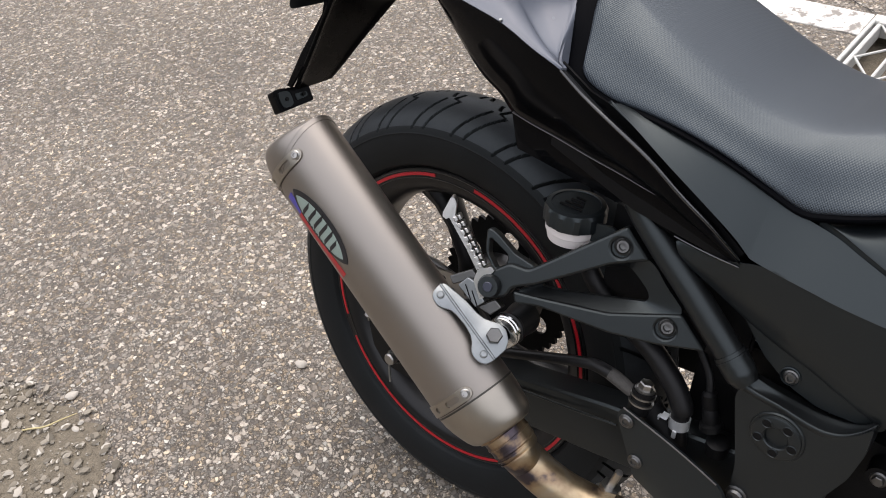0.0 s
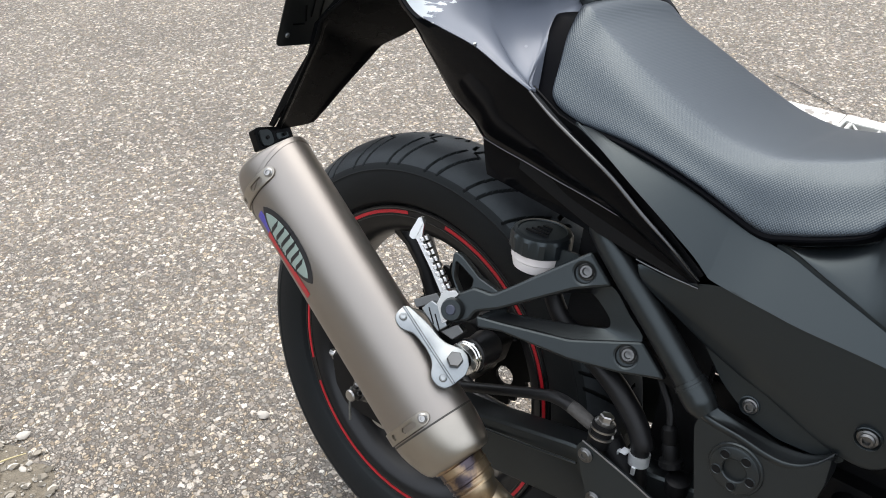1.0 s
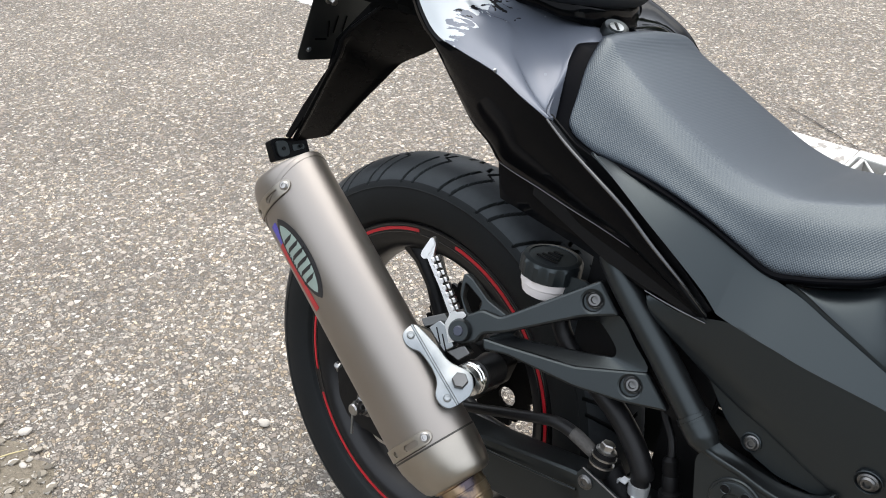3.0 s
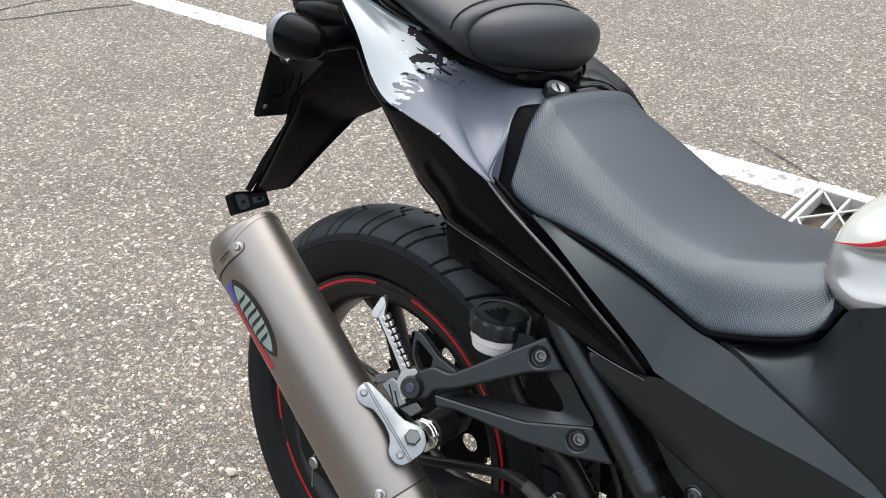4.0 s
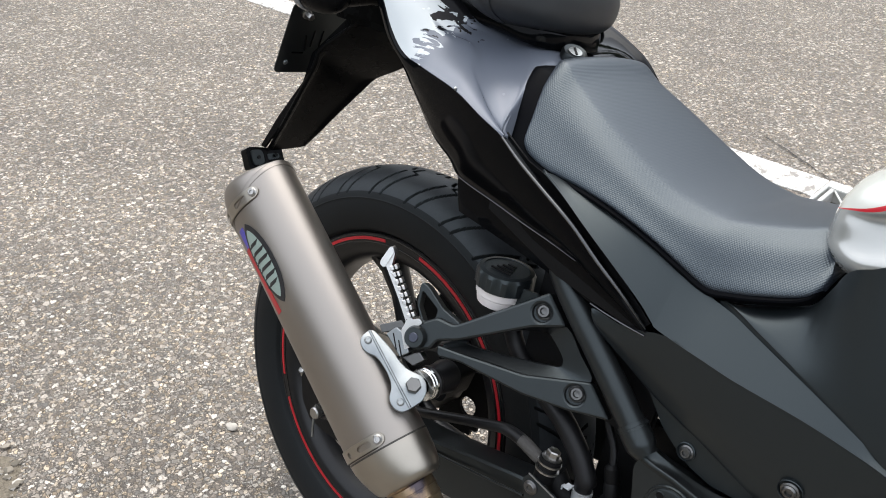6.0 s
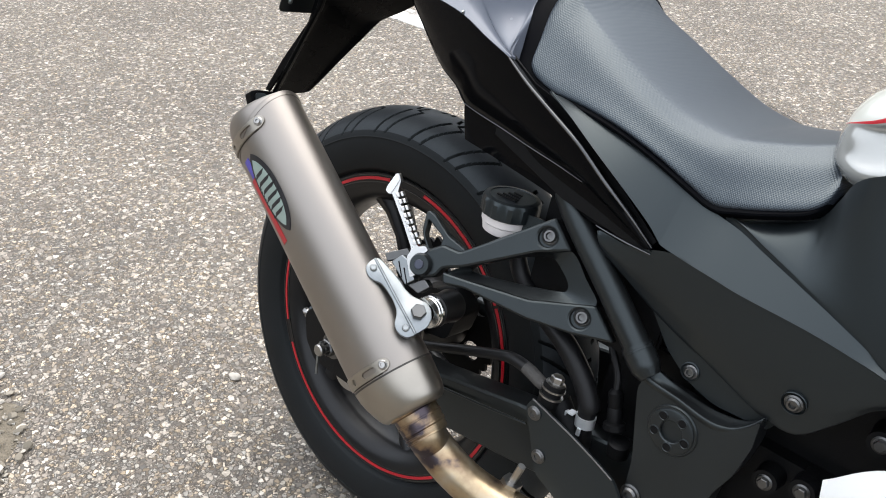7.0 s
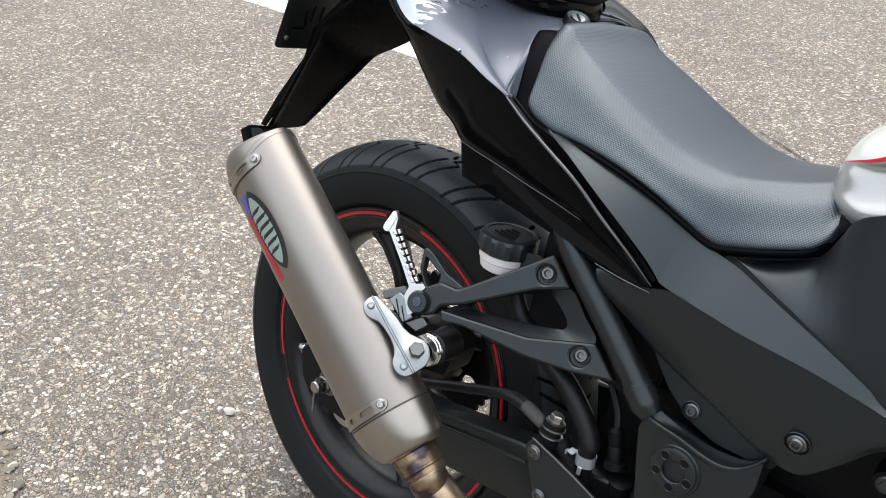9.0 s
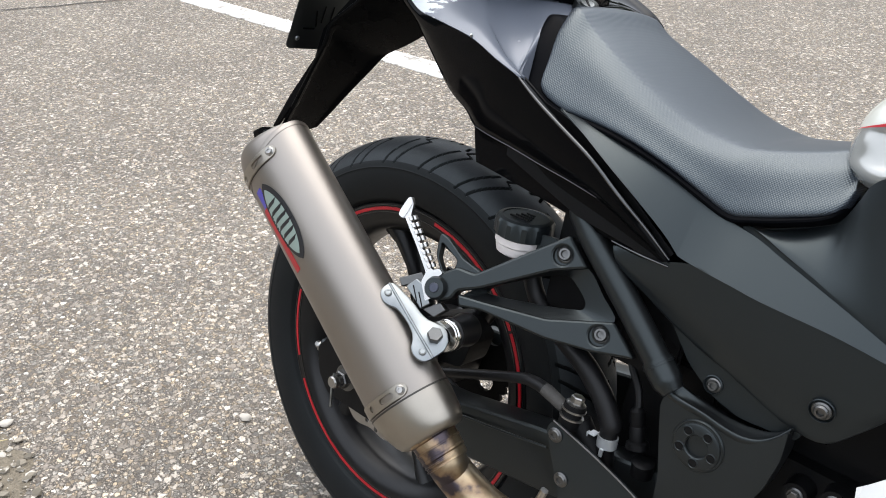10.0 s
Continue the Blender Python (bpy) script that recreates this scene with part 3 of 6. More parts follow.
def build_wheel():
    c = (0, 0, AXLE)
    prof = [(0.2315, -0.054), (0.2335, -0.0515), (0.2335, -0.049), (0.221, -0.0465), (0.205, -0.036), (0.2, -0.02), (0.199, 0), (0.2, 0.02), (0.205, 0.036), (0.221, 0.0465), (0.2335, 0.049), (0.2335, 0.0515), (0.2315, 0.054),
            (0.224, 0.0545), (0.212, 0.053), (0.2, 0.046), (0.191, 0.03), (0.188, 0.02), (0.187, 0), (0.188, -0.02), (0.191, -0.03), (0.2, -0.046), (0.212, -0.053), (0.224, -0.0545)]
    prof = [(r, y * 0.92) for r, y in prof]
    bm = lathe(prof + prof[:1], c, (0, 1, 0), 360)
    wheel = part("rear_wheel", bm, RIMBLACK, moto, "black cast wheel rim", angle=40)
    wheel.matrix_local = pose(0.0015, 0, AXLE, -0.4) @ pose(0, 0, -AXLE)
    build_tyre(wheel)
    part("hub", lathe([(0, -0.075), (0.022, -0.075), (0.04, -0.072), (0.046, -0.06), (0.05, -0.02), (0.052, 0.02), (0.06, 0.05), (0.06, 0.08), (0, 0.08)], c, (0, 1, 0), 48), RIMBLACK, wheel)
    for s in range(6):
        a0 = 102 + 60 * s
        path = [(0.045, a0 - 14), (0.09, a0 - 6), (0.135, a0 + 2), (0.17, a0 + 7), (0.196, a0 + 11)]
        rings = []
        for r, a in path:
            w = 0.013 + 0.03 * max(0, (r - 0.15) / 0.05) ** 2 * 0.5 + 0.008 * max(0, (0.08 - r) / 0.04)
            t = radians(a)
            mid, tang = wheel_point(r, a, 0), V(-math.sin(t), 0, math.cos(t))
            h = 0.02 if r < 0.15 else 0.02 + (r - 0.15) * 0.25
            rings.append([mid + tang * (w * math.cos(q)) + V(0, h * math.sin(q), 0) for q in (2 * math.pi * k / 14 for k in range(14))])
        part("spoke", loft(rings), RIMBLACK, wheel)
    # red rim tape in lengths, on the outer flange
    for a0, a1, wide in ((100, 160, 0.0022), (36, 83, 0.0022), (4, 35, 0.0022), (174, 203, 0.002), (213, 312, 0.0022), (316, 356, 0.0022)):
        n = int((a1 - a0) / 1.5)
        rings = [[wheel_point(r, a0 + (a1 - a0) * i / n, y) for r, y in ((0.2243 - wide, -0.0496), (0.2243 - wide, -0.0509), (0.2243 + wide, -0.0509), (0.2243 + wide, -0.0496))] for i in range(n + 1)]
        part("rim_tape", loft(rings), RED, wheel, "red reflective tape along the rim edge", angle=60)
    # gloss rings added to imitate the flange's thin highlight lines
    for r in (0.2292, 0.2192):
        part("rim_line", lathe([(r - 0.0004, -0.0494), (r - 0.0004, -0.0507), (r + 0.0004, -0.0507), (r + 0.0004, -0.0494)], c, (0, 1, 0), 240), GLOSSEDGE, wheel, "thin gloss ring added for a highlight on the rim flange")
    # petal brake disc on the right
    n = 120
    outer = [((0.108 + 0.004 * math.cos(10 * a)) * math.cos(a), (0.108 + 0.004 * math.cos(10 * a)) * math.sin(a)) for a in (2 * math.pi * i / n for i in range(n))]
    holes = [circle2(0.078, 60)] + [circle2(0.0042, 10, r * math.cos(a), r * math.sin(a)) for i in range(30) for a in [2 * math.pi * i / 30] for r in ((0.087, 0.095, 0.101)[i % 3],)]
    F = plane_frame((0, -0.079, AXLE), (0, -1, 0), (1, 0, 0))
    part("brake_disc", prism(outer, F, 0.005, holes, bevel=0), STEEL, wheel, "drilled steel brake disc", smooth=False)
    for i in range(5):
        a = 72 * i + 20
        part("disc_arm", tube([wheel_point(0.04, a - 8, -0.076), wheel_point(0.08, a, -0.0765)], [0.008, 0.006], 8, 1), RIMBLACK, wheel)
    # sprocket on the left
    teeth = 43
    o2 = []
    for i in range(teeth * 4):
        r = (0.109, 0.1145, 0.1175, 0.1145)[i % 4]
        a = 2 * math.pi * i / (teeth * 4)
        o2.append((r * math.cos(a), r * math.sin(a)))
    F = plane_frame((0, 0.088, AXLE), (0, -1, 0), (1, 0, 0))
    part("sprocket", prism(o2, F, 0.006, [circle2(0.016, 12, 0.078 * math.cos(a), 0.078 * math.sin(a)) for a in (2 * math.pi * (i + 0.5) / 6 for i in range(6))], bevel=0), DARK, wheel, "black toothed chain sprocket", smooth=False)


build_wheel()


# ---- exhaust ----
MA, MB = V(-0.07, -0.236, 0.593), V(0.19, -0.2295, 0.392)
MD = (MB - MA).normalized()
MU = MD.cross(V(0, 1, 0)).normalized()
if MU.z < 0:
    MU = -MU
MV = MD.cross(MU).normalized()
if MV.y > 0:
    MV = -MV        # points to the right of the motorcycle
ML = (MB - MA).length


def muffler_point(s, deg, grow=0.0, a=0.0555, b=0.042):
    """A place on the muffler: metres from its seam, degrees from the top towards the outer side."""
    t = radians(deg)
    return MA + MD * s + MU * ((a + grow) * math.cos(t)) + MV * ((b + grow) * math.sin(t))


def muffler_ring(s, scale=1.0, n=64, grow=0.0, a=0.0555, b=0.042, shift=0.0):
    return [MA + MD * s + MU * (((a + grow) * math.cos(t)) * scale + shift) + MV * (((b + grow) * math.sin(t)) * scale) for t in (2 * math.pi * i / n for i in range(n))]


def build_exhaust():
    # rear end cap: blunt, cut at a slant, so that its upper side is shorter
    def slanted(s, k, tilt=1.0, grow=0.0):
        out = []
        for i in range(64):
            t = 2 * math.pi * i / 64
            out.append(MA + MD * (s - 0.02 * tilt * math.cos(t) * k) + MU * ((0.0555 + grow) * math.cos(t) * k) + MV * ((0.042 + grow) * math.sin(t) * k))
        return out

    body = part("muffler", loft([slanted(-0.0055, 1), slanted(0.004, 1), slanted(0.016, 1, 0.6), slanted(0.032, 1, 0.0)] + [muffler_ring(s) for s in (0.05, 0.1, 0.2, ML - 0.002)]), TITANIUM, moto, "brushed titanium oval muffler", angle=50)
    rings = [slanted(s, k, tl, 0.0006) for s, k, tl in ((0.0, 1.0, 1.0), (-0.006, 1.0, 1.0), (-0.016, 0.985, 0.5), (-0.025, 0.945, 0.1), (-0.032, 0.87, -0.2), (-0.0365, 0.77, -0.4), (-0.038, 0.65, -0.5), (-0.034, 0.58, -0.5), (0.0, 0.55, -0.5))]
    part("end_cap", loft(rings), TITANIUM, body, "smooth blunt end cap")
    part("seam", loft([slanted(s, 1, 1, g) for s, g in ((-0.0058, 0.0), (-0.0058, 0.0008), (-0.005, 0.0008), (-0.005, 0.0))], cap=False), TITANIUM, body)

    def strap(s0, s1, d0, d1, slots, rivet):
        """A riveted strap with a round end and rounded slots, lying on the curved body."""
        mid, half = (s0 + s1) / 2, (s1 - s0) / 2
        rows = []
        for q in range(85):
            deg = d0 + (d1 - d0) * q / 84
            e = min(1.0, (deg - d0) / 11)
            w = half * max(0.05, math.sqrt(max(0.0, 1 - (1 - e) ** 2)))
            gap = 0.0
            for a, b in slots:
                if a < deg < b:
                    gap = half * 0.46 * min(1.0, math.sqrt(max(0.0, min(deg - a, b - deg) / 2.5)))
            rows.append((deg, w, gap))
        bm = bmesh.new()
        grid = []
        for deg, w, gap in rows:
            row = [(mid - w, 0.0), (mid - w, 0.0016), (mid - w + 0.0005, 0.0022), (mid - gap, 0.0022), (mid - gap, 0.0), (mid + gap, 0.0), (mid + gap, 0.0022), (mid + w - 0.0005, 0.0022), (mid + w, 0.0016), (mid + w, 0.0)]
            grid.append([bm.verts.new(muffler_point(s, deg, g)) for s, g in row])
        for (r0, r1), (_, _, g0), (_, _, g1) in zip(zip(grid, grid[1:]), rows, rows[1:]):
            for j in range(9):
                if j == 4 or (j in (3, 5) and g0 + g1 == 0):
                    continue
                bm.faces.new((r0[j], r0[j + 1], r1[j + 1], r1[j]))
        bmesh.ops.remove_doubles(bm, verts=bm.verts, dist=1e-6)
        bmesh.ops.recalc_face_normals(bm, faces=bm.faces)
        ob = part("strap", bm, CONE, body, "slotted steel strap", angle=40)
        at = muffler_point(mid, rivet, 0.0022)
        out = (muffler_point(mid, rivet, 0.01) - muffler_point(mid, rivet)).normalized()
        bolt(ob, at, out, 0.0042, 0.003, "socket", STEEL, "rivet")
        # dark line drawn along the strap edge for its shadow gap
        edge = [muffler_point(mid + k * (half + 0.0003), deg, 0.0003) for k, deg in [(1, d0 + 14 + i * 8) for i in range(int((d1 - d0 - 14) / 8))]]
        part("strap_shadow_gap", tube(edge, 0.0005, 6, 3), SEAM, ob, "dark line along the strap in place of its shadow")

    strap(-0.0095, 0.0055, 48, 132, ((68, 92), (112, 124)), 57)
    strap(ML - 0.0195, ML - 0.0045, 45, 132, ((64, 86), (100, 109)), 54)
    # front band and cone
    part("band", loft([muffler_ring(s, 1, grow=g) for s, g in ((ML - 0.0025, 0.0), (ML - 0.0025, 0.0007), (ML - 0.0005, 0.0007), (ML - 0.0005, 0.0))], cap=False), SEAM, body)
    rings = [muffler_ring(ML + s, k, grow=0.0003, shift=h) for s, k, h in ((-0.001, 1.0, 0), (0.009, 0.985, 0.0006), (0.019, 0.95, 0.0022), (0.029, 0.9, 0.0042), (0.037, 0.85, 0.0058), (0.0425, 0.79, 0.0066), (0.0455, 0.71, 0.007), (0.0465, 0.6, 0.007), (0.0465, 0.4, 0.007))]
    part("front_cone", loft(rings), CONE, body, "burnished steel front cone")
    c0 = MA + MD * (ML + 0.043) + MU * 0.006
    turned = [(0.0, 0.031), (0.003, 0.03), (0.0045, 0.0268), (0.012, 0.0265), (0.0125, 0.0274), (0.014, 0.0274), (0.0145, 0.0264), (0.022, 0.026), (0.0225, 0.0265), (0.0245, 0.0265), (0.026, 0.0252), (0.033, 0.0248), (0.036, 0.0228)]
    part("collar", lathe([(r, h) for h, r in turned], c0, MD + V(0, 0.05, 0), 40), HEAT, body, "heat-stained slip collar")
    c1 = c0 + MD * 0.024
    path = [c1, c1 + MD * 0.009, (0.26, -0.219, 0.336), (0.2876, -0.212, 0.3195), (0.3196, -0.2, 0.3052), (0.38, -0.18, 0.296), (0.48, -0.15, 0.29), (0.58, -0.11, 0.28)]
    part("header_pipe", tube(path, 0.0228, 32, 8), HEAT, moto, "exhaust pipe with bronze and blue heat stains")
    for s_, r in ((0.029, 0.0252), (0.0335, 0.0248)):
        part("weld_ring", lathe([(r - 0.002, -0.0012), (r, -0.0008), (r, 0.0008), (r - 0.002, 0.0012)], c0 + MD * s_, MD + V(0, 0.05, 0), 36), HEAT, body)

    # badge: dark rounded plate with plain pale marks, red tape with a blue end along its lower side
    def badge(s0, s1, d0, d1, mat, g, name, label="", skew=0.0, taper=0.0):
        rings = []
        for i in range(17):
            w = i / 16
            e = 1 - taper * abs(2 * w - 1) ** 3
            dm, dh = (d0 + d1) / 2 + skew * (w - 0.5), (d1 - d0) / 2 * e
            s = s0 + (s1 - s0) * w
            rings.append([muffler_point(s, dm - dh, 0.0001), muffler_point(s, dm - dh, g)] + [muffler_point(s, dm - dh + 2 * dh * q / 4, g) for q in (1, 2, 3)] + [muffler_point(s, dm + dh, g), muffler_point(s, dm + dh, 0.0001)])
        return part(name, loft(rings), mat, body, label, angle=60)

    def lens(s0, s1, mid, spread, mat, g, name, label=""):
        """A pointed oval that lies on the body."""
        rings = []
        for i in range(25):
            w = i / 24
            dh = max(0.4, spread * (1 - abs(2 * w - 1) ** 2.4) ** 0.75)
            s = s0 + (s1 - s0) * w
            dm = mid - 3 * (w - 0.5)
            rings.append([muffler_point(s, dm - dh, 0.0001), muffler_point(s, dm - dh, g)] + [muffler_point(s, dm - dh + 2 * dh * q / 6, g) for q in range(1, 6)] + [muffler_point(s, dm + dh, g), muffler_point(s, dm + dh, 0.0001)])
        return part(name, loft(rings), mat, body, label, angle=60)

    lens(0.022, 0.128, 89, 18.5, BLACKINK, 0.0006, "badge", "dark oval badge plate")
    lens(0.03, 0.12, 90.5, 13.5, PALEINK, 0.0009, "badge_field", "pale badge field")
    # plain dark bars on the field
    for s0, d0, d1 in ((0.047, 84, 101), (0.0575, 79, 101), (0.068, 77, 100), (0.0785, 77, 100), (0.089, 78, 100), (0.0995, 82, 99)):
        badge(s0, s0 + 0.0042, d0, d1, BLACKINK, 0.0012, "badge_mark", "plain dark bar", 7)
    for i in range(9):
        badge(0.062 + 0.0048 * i, 0.0648 + 0.0048 * i, 102.2, 104.4, BLACKINK, 0.0012, "badge_bar", "tiny dark bar of small print")
    badge(0.022, 0.046, 99, 112, BLUEINK, 0.0005, "decal_end", "blue end of the tape")
    badge(0.046, 0.134, 105, 117, RED, 0.0005, "decal", "red tape strip", -4)


build_exhaust()


# ---- muffler hanger, footpeg and its casting ----
BR = plane_frame((0.1373, -0.2371, 0.506), (0.417, -0.56, 0.719), (0.26, 0.01, -0.2015))


def on_plane(F, a, b, h=0.0):
    return F[0] + F[2] * a + F[3] * b + F[1] * h


def build_hanger():
    # a pressed plate: flat flange on the muffler, folded up along a line towards the rubber bush
    out = [(-0.0026, -0.0086), (-0.0073, -0.0061), (-0.0102, -0.0003), (-0.0111, 0.0065), (-0.009, 0.0118), (0.0, 0.0142), (0.0148, 0.0176), (0.0265, 0.0197), (0.0382, 0.0205), (0.0481, 0.0235), (0.0554, 0.0287), (0.0625, 0.0338), (0.0715, 0.0345), (0.0812, 0.03), (0.0875, 0.0212), (0.0885, 0.0098), (0.0891, 0.0029), (0.0878, -0.0047), (0.0815, -0.0096), (0.0736, -0.0108), (0.0667, -0.0091), (0.06, -0.0028), (0.0525, 0.0007), (0.0407, 0.0021), (0.0268, 0.0012), (0.0184, -0.0006), (0.0125, -0.006), (0.0054, -0.0093)]
    F = (on_plane(BR, 0, 0, 0.002), BR[1], BR[2], BR[3])
    ob = part("muffler_bracket", chamfered(rounded(out, 0.003, 3), F, 0.004, 0.0012, 0.0012), ZINC, moto, "zinc-plated steel muffler bracket")
    for a, b in ((-0.001, 0.0003), (0.0775, -0.0006)):
        bolt(ob, on_plane(BR, a, b, 0.003), BR[1], 0.0033, 0.002, "socket", ZINC, "rivet")
    part("fold_line", tube([on_plane(BR, -0.0105, 0.0071, 0.0012), on_plane(BR, -0.004, 0.007, 0.0016), on_plane(BR, 0.0356, 0.0063, 0.0016), on_plane(BR, 0.082, 0.0058, 0.0016), on_plane(BR, 0.0885, 0.0056, 0.0012)], 0.0017, 12, 4), ZINC, ob)
    at = on_plane(BR, 0.0688, 0.0198, 0.002)
    part("hex_bolt", lathe([(0, 0.0), (0.0088, 0.0), (0.0088, 0.0072), (0.0078, 0.0085), (0, 0.0085)], at, BR[1], sides=6), DULL, ob, "dull hexagonal bolt", angle=25)
    c = on_plane(BR, 0.0705, 0.0292, -0.006)
    d = V(-0.1, 0.93, -0.1).normalized()
    part("bush_ring", lathe([(0.01, 0.0), (0.0172, 0.0), (0.0182, 0.0012), (0.0182, 0.0028), (0.0165, 0.0038), (0.0165, 0.0055), (0.0182, 0.0065), (0.0182, 0.0092), (0.0168, 0.0105), (0.01, 0.0105)], c, d, 44), CHROME, ob, "bright steel bush rings")
    part("rubber_bush", lathe([(0, 0.0105), (0.0165, 0.0105), (0.0192, 0.0125), (0.0192, 0.016), (0.0178, 0.018), (0.018, 0.034), (0.0198, 0.046), (0.0185, 0.052), (0, 0.054)], c, d, 44), HOSE, ob, "black rubber bush")


CAST = plane_frame((0.177, -0.201, 0.523), (0.235, -0.922, 0.308), (1, 0, 0))


def build_casting():
    F = (on_plane(CAST, 0, 0, 0.006), CAST[1], CAST[2], CAST[3])
    upper = [(-0.0149, 0.0022), (-0.0015, 0.0177), (0.0135, 0.0308), (0.0347, 0.0316), (0.0454, 0.0411), (0.1174, 0.1096), (0.1481, 0.084), (0.1136, 0.0671), (0.0466, 0.0185), (0.0242, 0.0067), (0.0203, -0.0053), (0.0047, -0.0141), (-0.0077, -0.0107)]
    lower = [(0.0242, 0.003), (0.0548, 0.0071), (0.1262, 0.0187), (0.1937, 0.0445), (0.2261, 0.0181), (0.1816, 0.0064), (0.132, -0.0011), (0.0559, -0.0027), (0.03, -0.009)]
    ob = part("footpeg_casting", chamfered(rounded(upper, 0.004), F, 0.016, 0.003, 0.0035, [circle2(0.0098, 28, 0.1176, 0.0863)]), FRAME, moto, "satin black cast footpeg hanger with two arms", angle=28)
    low = (on_plane(CAST, 0, 0, 0.0045), CAST[1], CAST[2], CAST[3])
    part("lower_arm", chamfered(rounded(lower, 0.004), low, 0.016, 0.0025, 0.003, [circle2(0.0102, 28, 0.1835, 0.0247)]), FRAME, ob, angle=28)
    prong = [(-0.0186, 0.0335), (-0.0225, 0.0545), (-0.0199, 0.0575), (-0.0106, 0.0553), (0.014, 0.041), (0.04, 0.035), (0.03, 0.012), (-0.004, 0.012), (-0.008, 0.02)]
    gap = [(-0.0165, 0.048), (0.008, 0.0365), (0.0085, 0.026), (-0.001, 0.018), (-0.0135, 0.031)]
    back = (on_plane(CAST, 0, 0, 0.0), CAST[1], CAST[2], CAST[3])
    part("prong", chamfered(rounded(prong, 0.004), back, 0.012, 0.0015, 0.002, [rounded(gap, 0.003)]), FRAME, ob, angle=28)
    # sloping inner faces round the opening
    edge = [(0.03, 0.004, -0.001), (0.0548, 0.0075, 0.001), (0.0905, 0.0135, 0.001), (0.1262, 0.0192, 0.001), (0.16, 0.031, 0.001), (0.1925, 0.0445, 0.001), (0.172, 0.064, 0.001), (0.1475, 0.0835, 0.002), (0.126, 0.0735, 0.002), (0.1136, 0.068, 0.002), (0.08, 0.0435, 0.001), (0.0466, 0.02, 0.0)]
    inner = [(0.05, 0.0165, -0.012), (0.0585, 0.0165, -0.012), (0.076, 0.0196, -0.012), (0.1232, 0.0308, -0.013), (0.1435, 0.037, -0.01), (0.1565, 0.0425, -0.005), (0.1549, 0.0524, -0.004), (0.136, 0.066, -0.006), (0.127, 0.0675, -0.01), (0.117, 0.064, -0.01), (0.0939, 0.0529, -0.01), (0.057, 0.027, -0.01)]
    edge, inner = ([tuple(p) for p in catmull(q, 4, True)] for q in (edge, inner))
    rings = [[on_plane(CAST, *p) for p in edge], [on_plane(CAST, *p) for p in inner], [on_plane(CAST, a, b, h - 0.008) for a, b, h in inner], [on_plane(CAST, a, b, h - 0.02) for a, b, h in edge]]
    part("inner_slope", loft(rings + rings[:1], cap=False), FRAME, ob, angle=28)
    for a, b, h in ((0.1176, 0.0863, 0.006), (0.1835, 0.0247, 0.0045)):
        at = on_plane(CAST, a, b, h)
        part("pocket_floor", lathe([(0, -0.008), (0.0105, -0.008), (0.0105, -0.0048), (0, -0.0048)], at, CAST[1], 36), FRAME, ob)
        bolt(ob, at + CAST[2] * 0.0015 + CAST[3] * 0.0025 - CAST[1] * 0.005, CAST[1], 0.0076, 0.0062, "socket", DULL, "socket_bolt", "dull socket-head bolt")
    # footpeg knuckle
    k = on_plane(CAST, 0.0, 0.0, 0.004)
    part("knuckle", lathe([(0, -0.014), (0.0115, -0.014), (0.013, -0.01), (0.013, 0.006), (0.011, 0.009), (0, 0.009)], k, CAST[1], 32), FRAME, ob)
    part("pivot_pin", lathe([(0, 0.008), (0.0055, 0.008), (0.0055, 0.0098), (0.0048, 0.0105), (0, 0.0105)], k, CAST[1], 24), BLUEZINC, ob, "blue-grey pivot pin")
    return ob


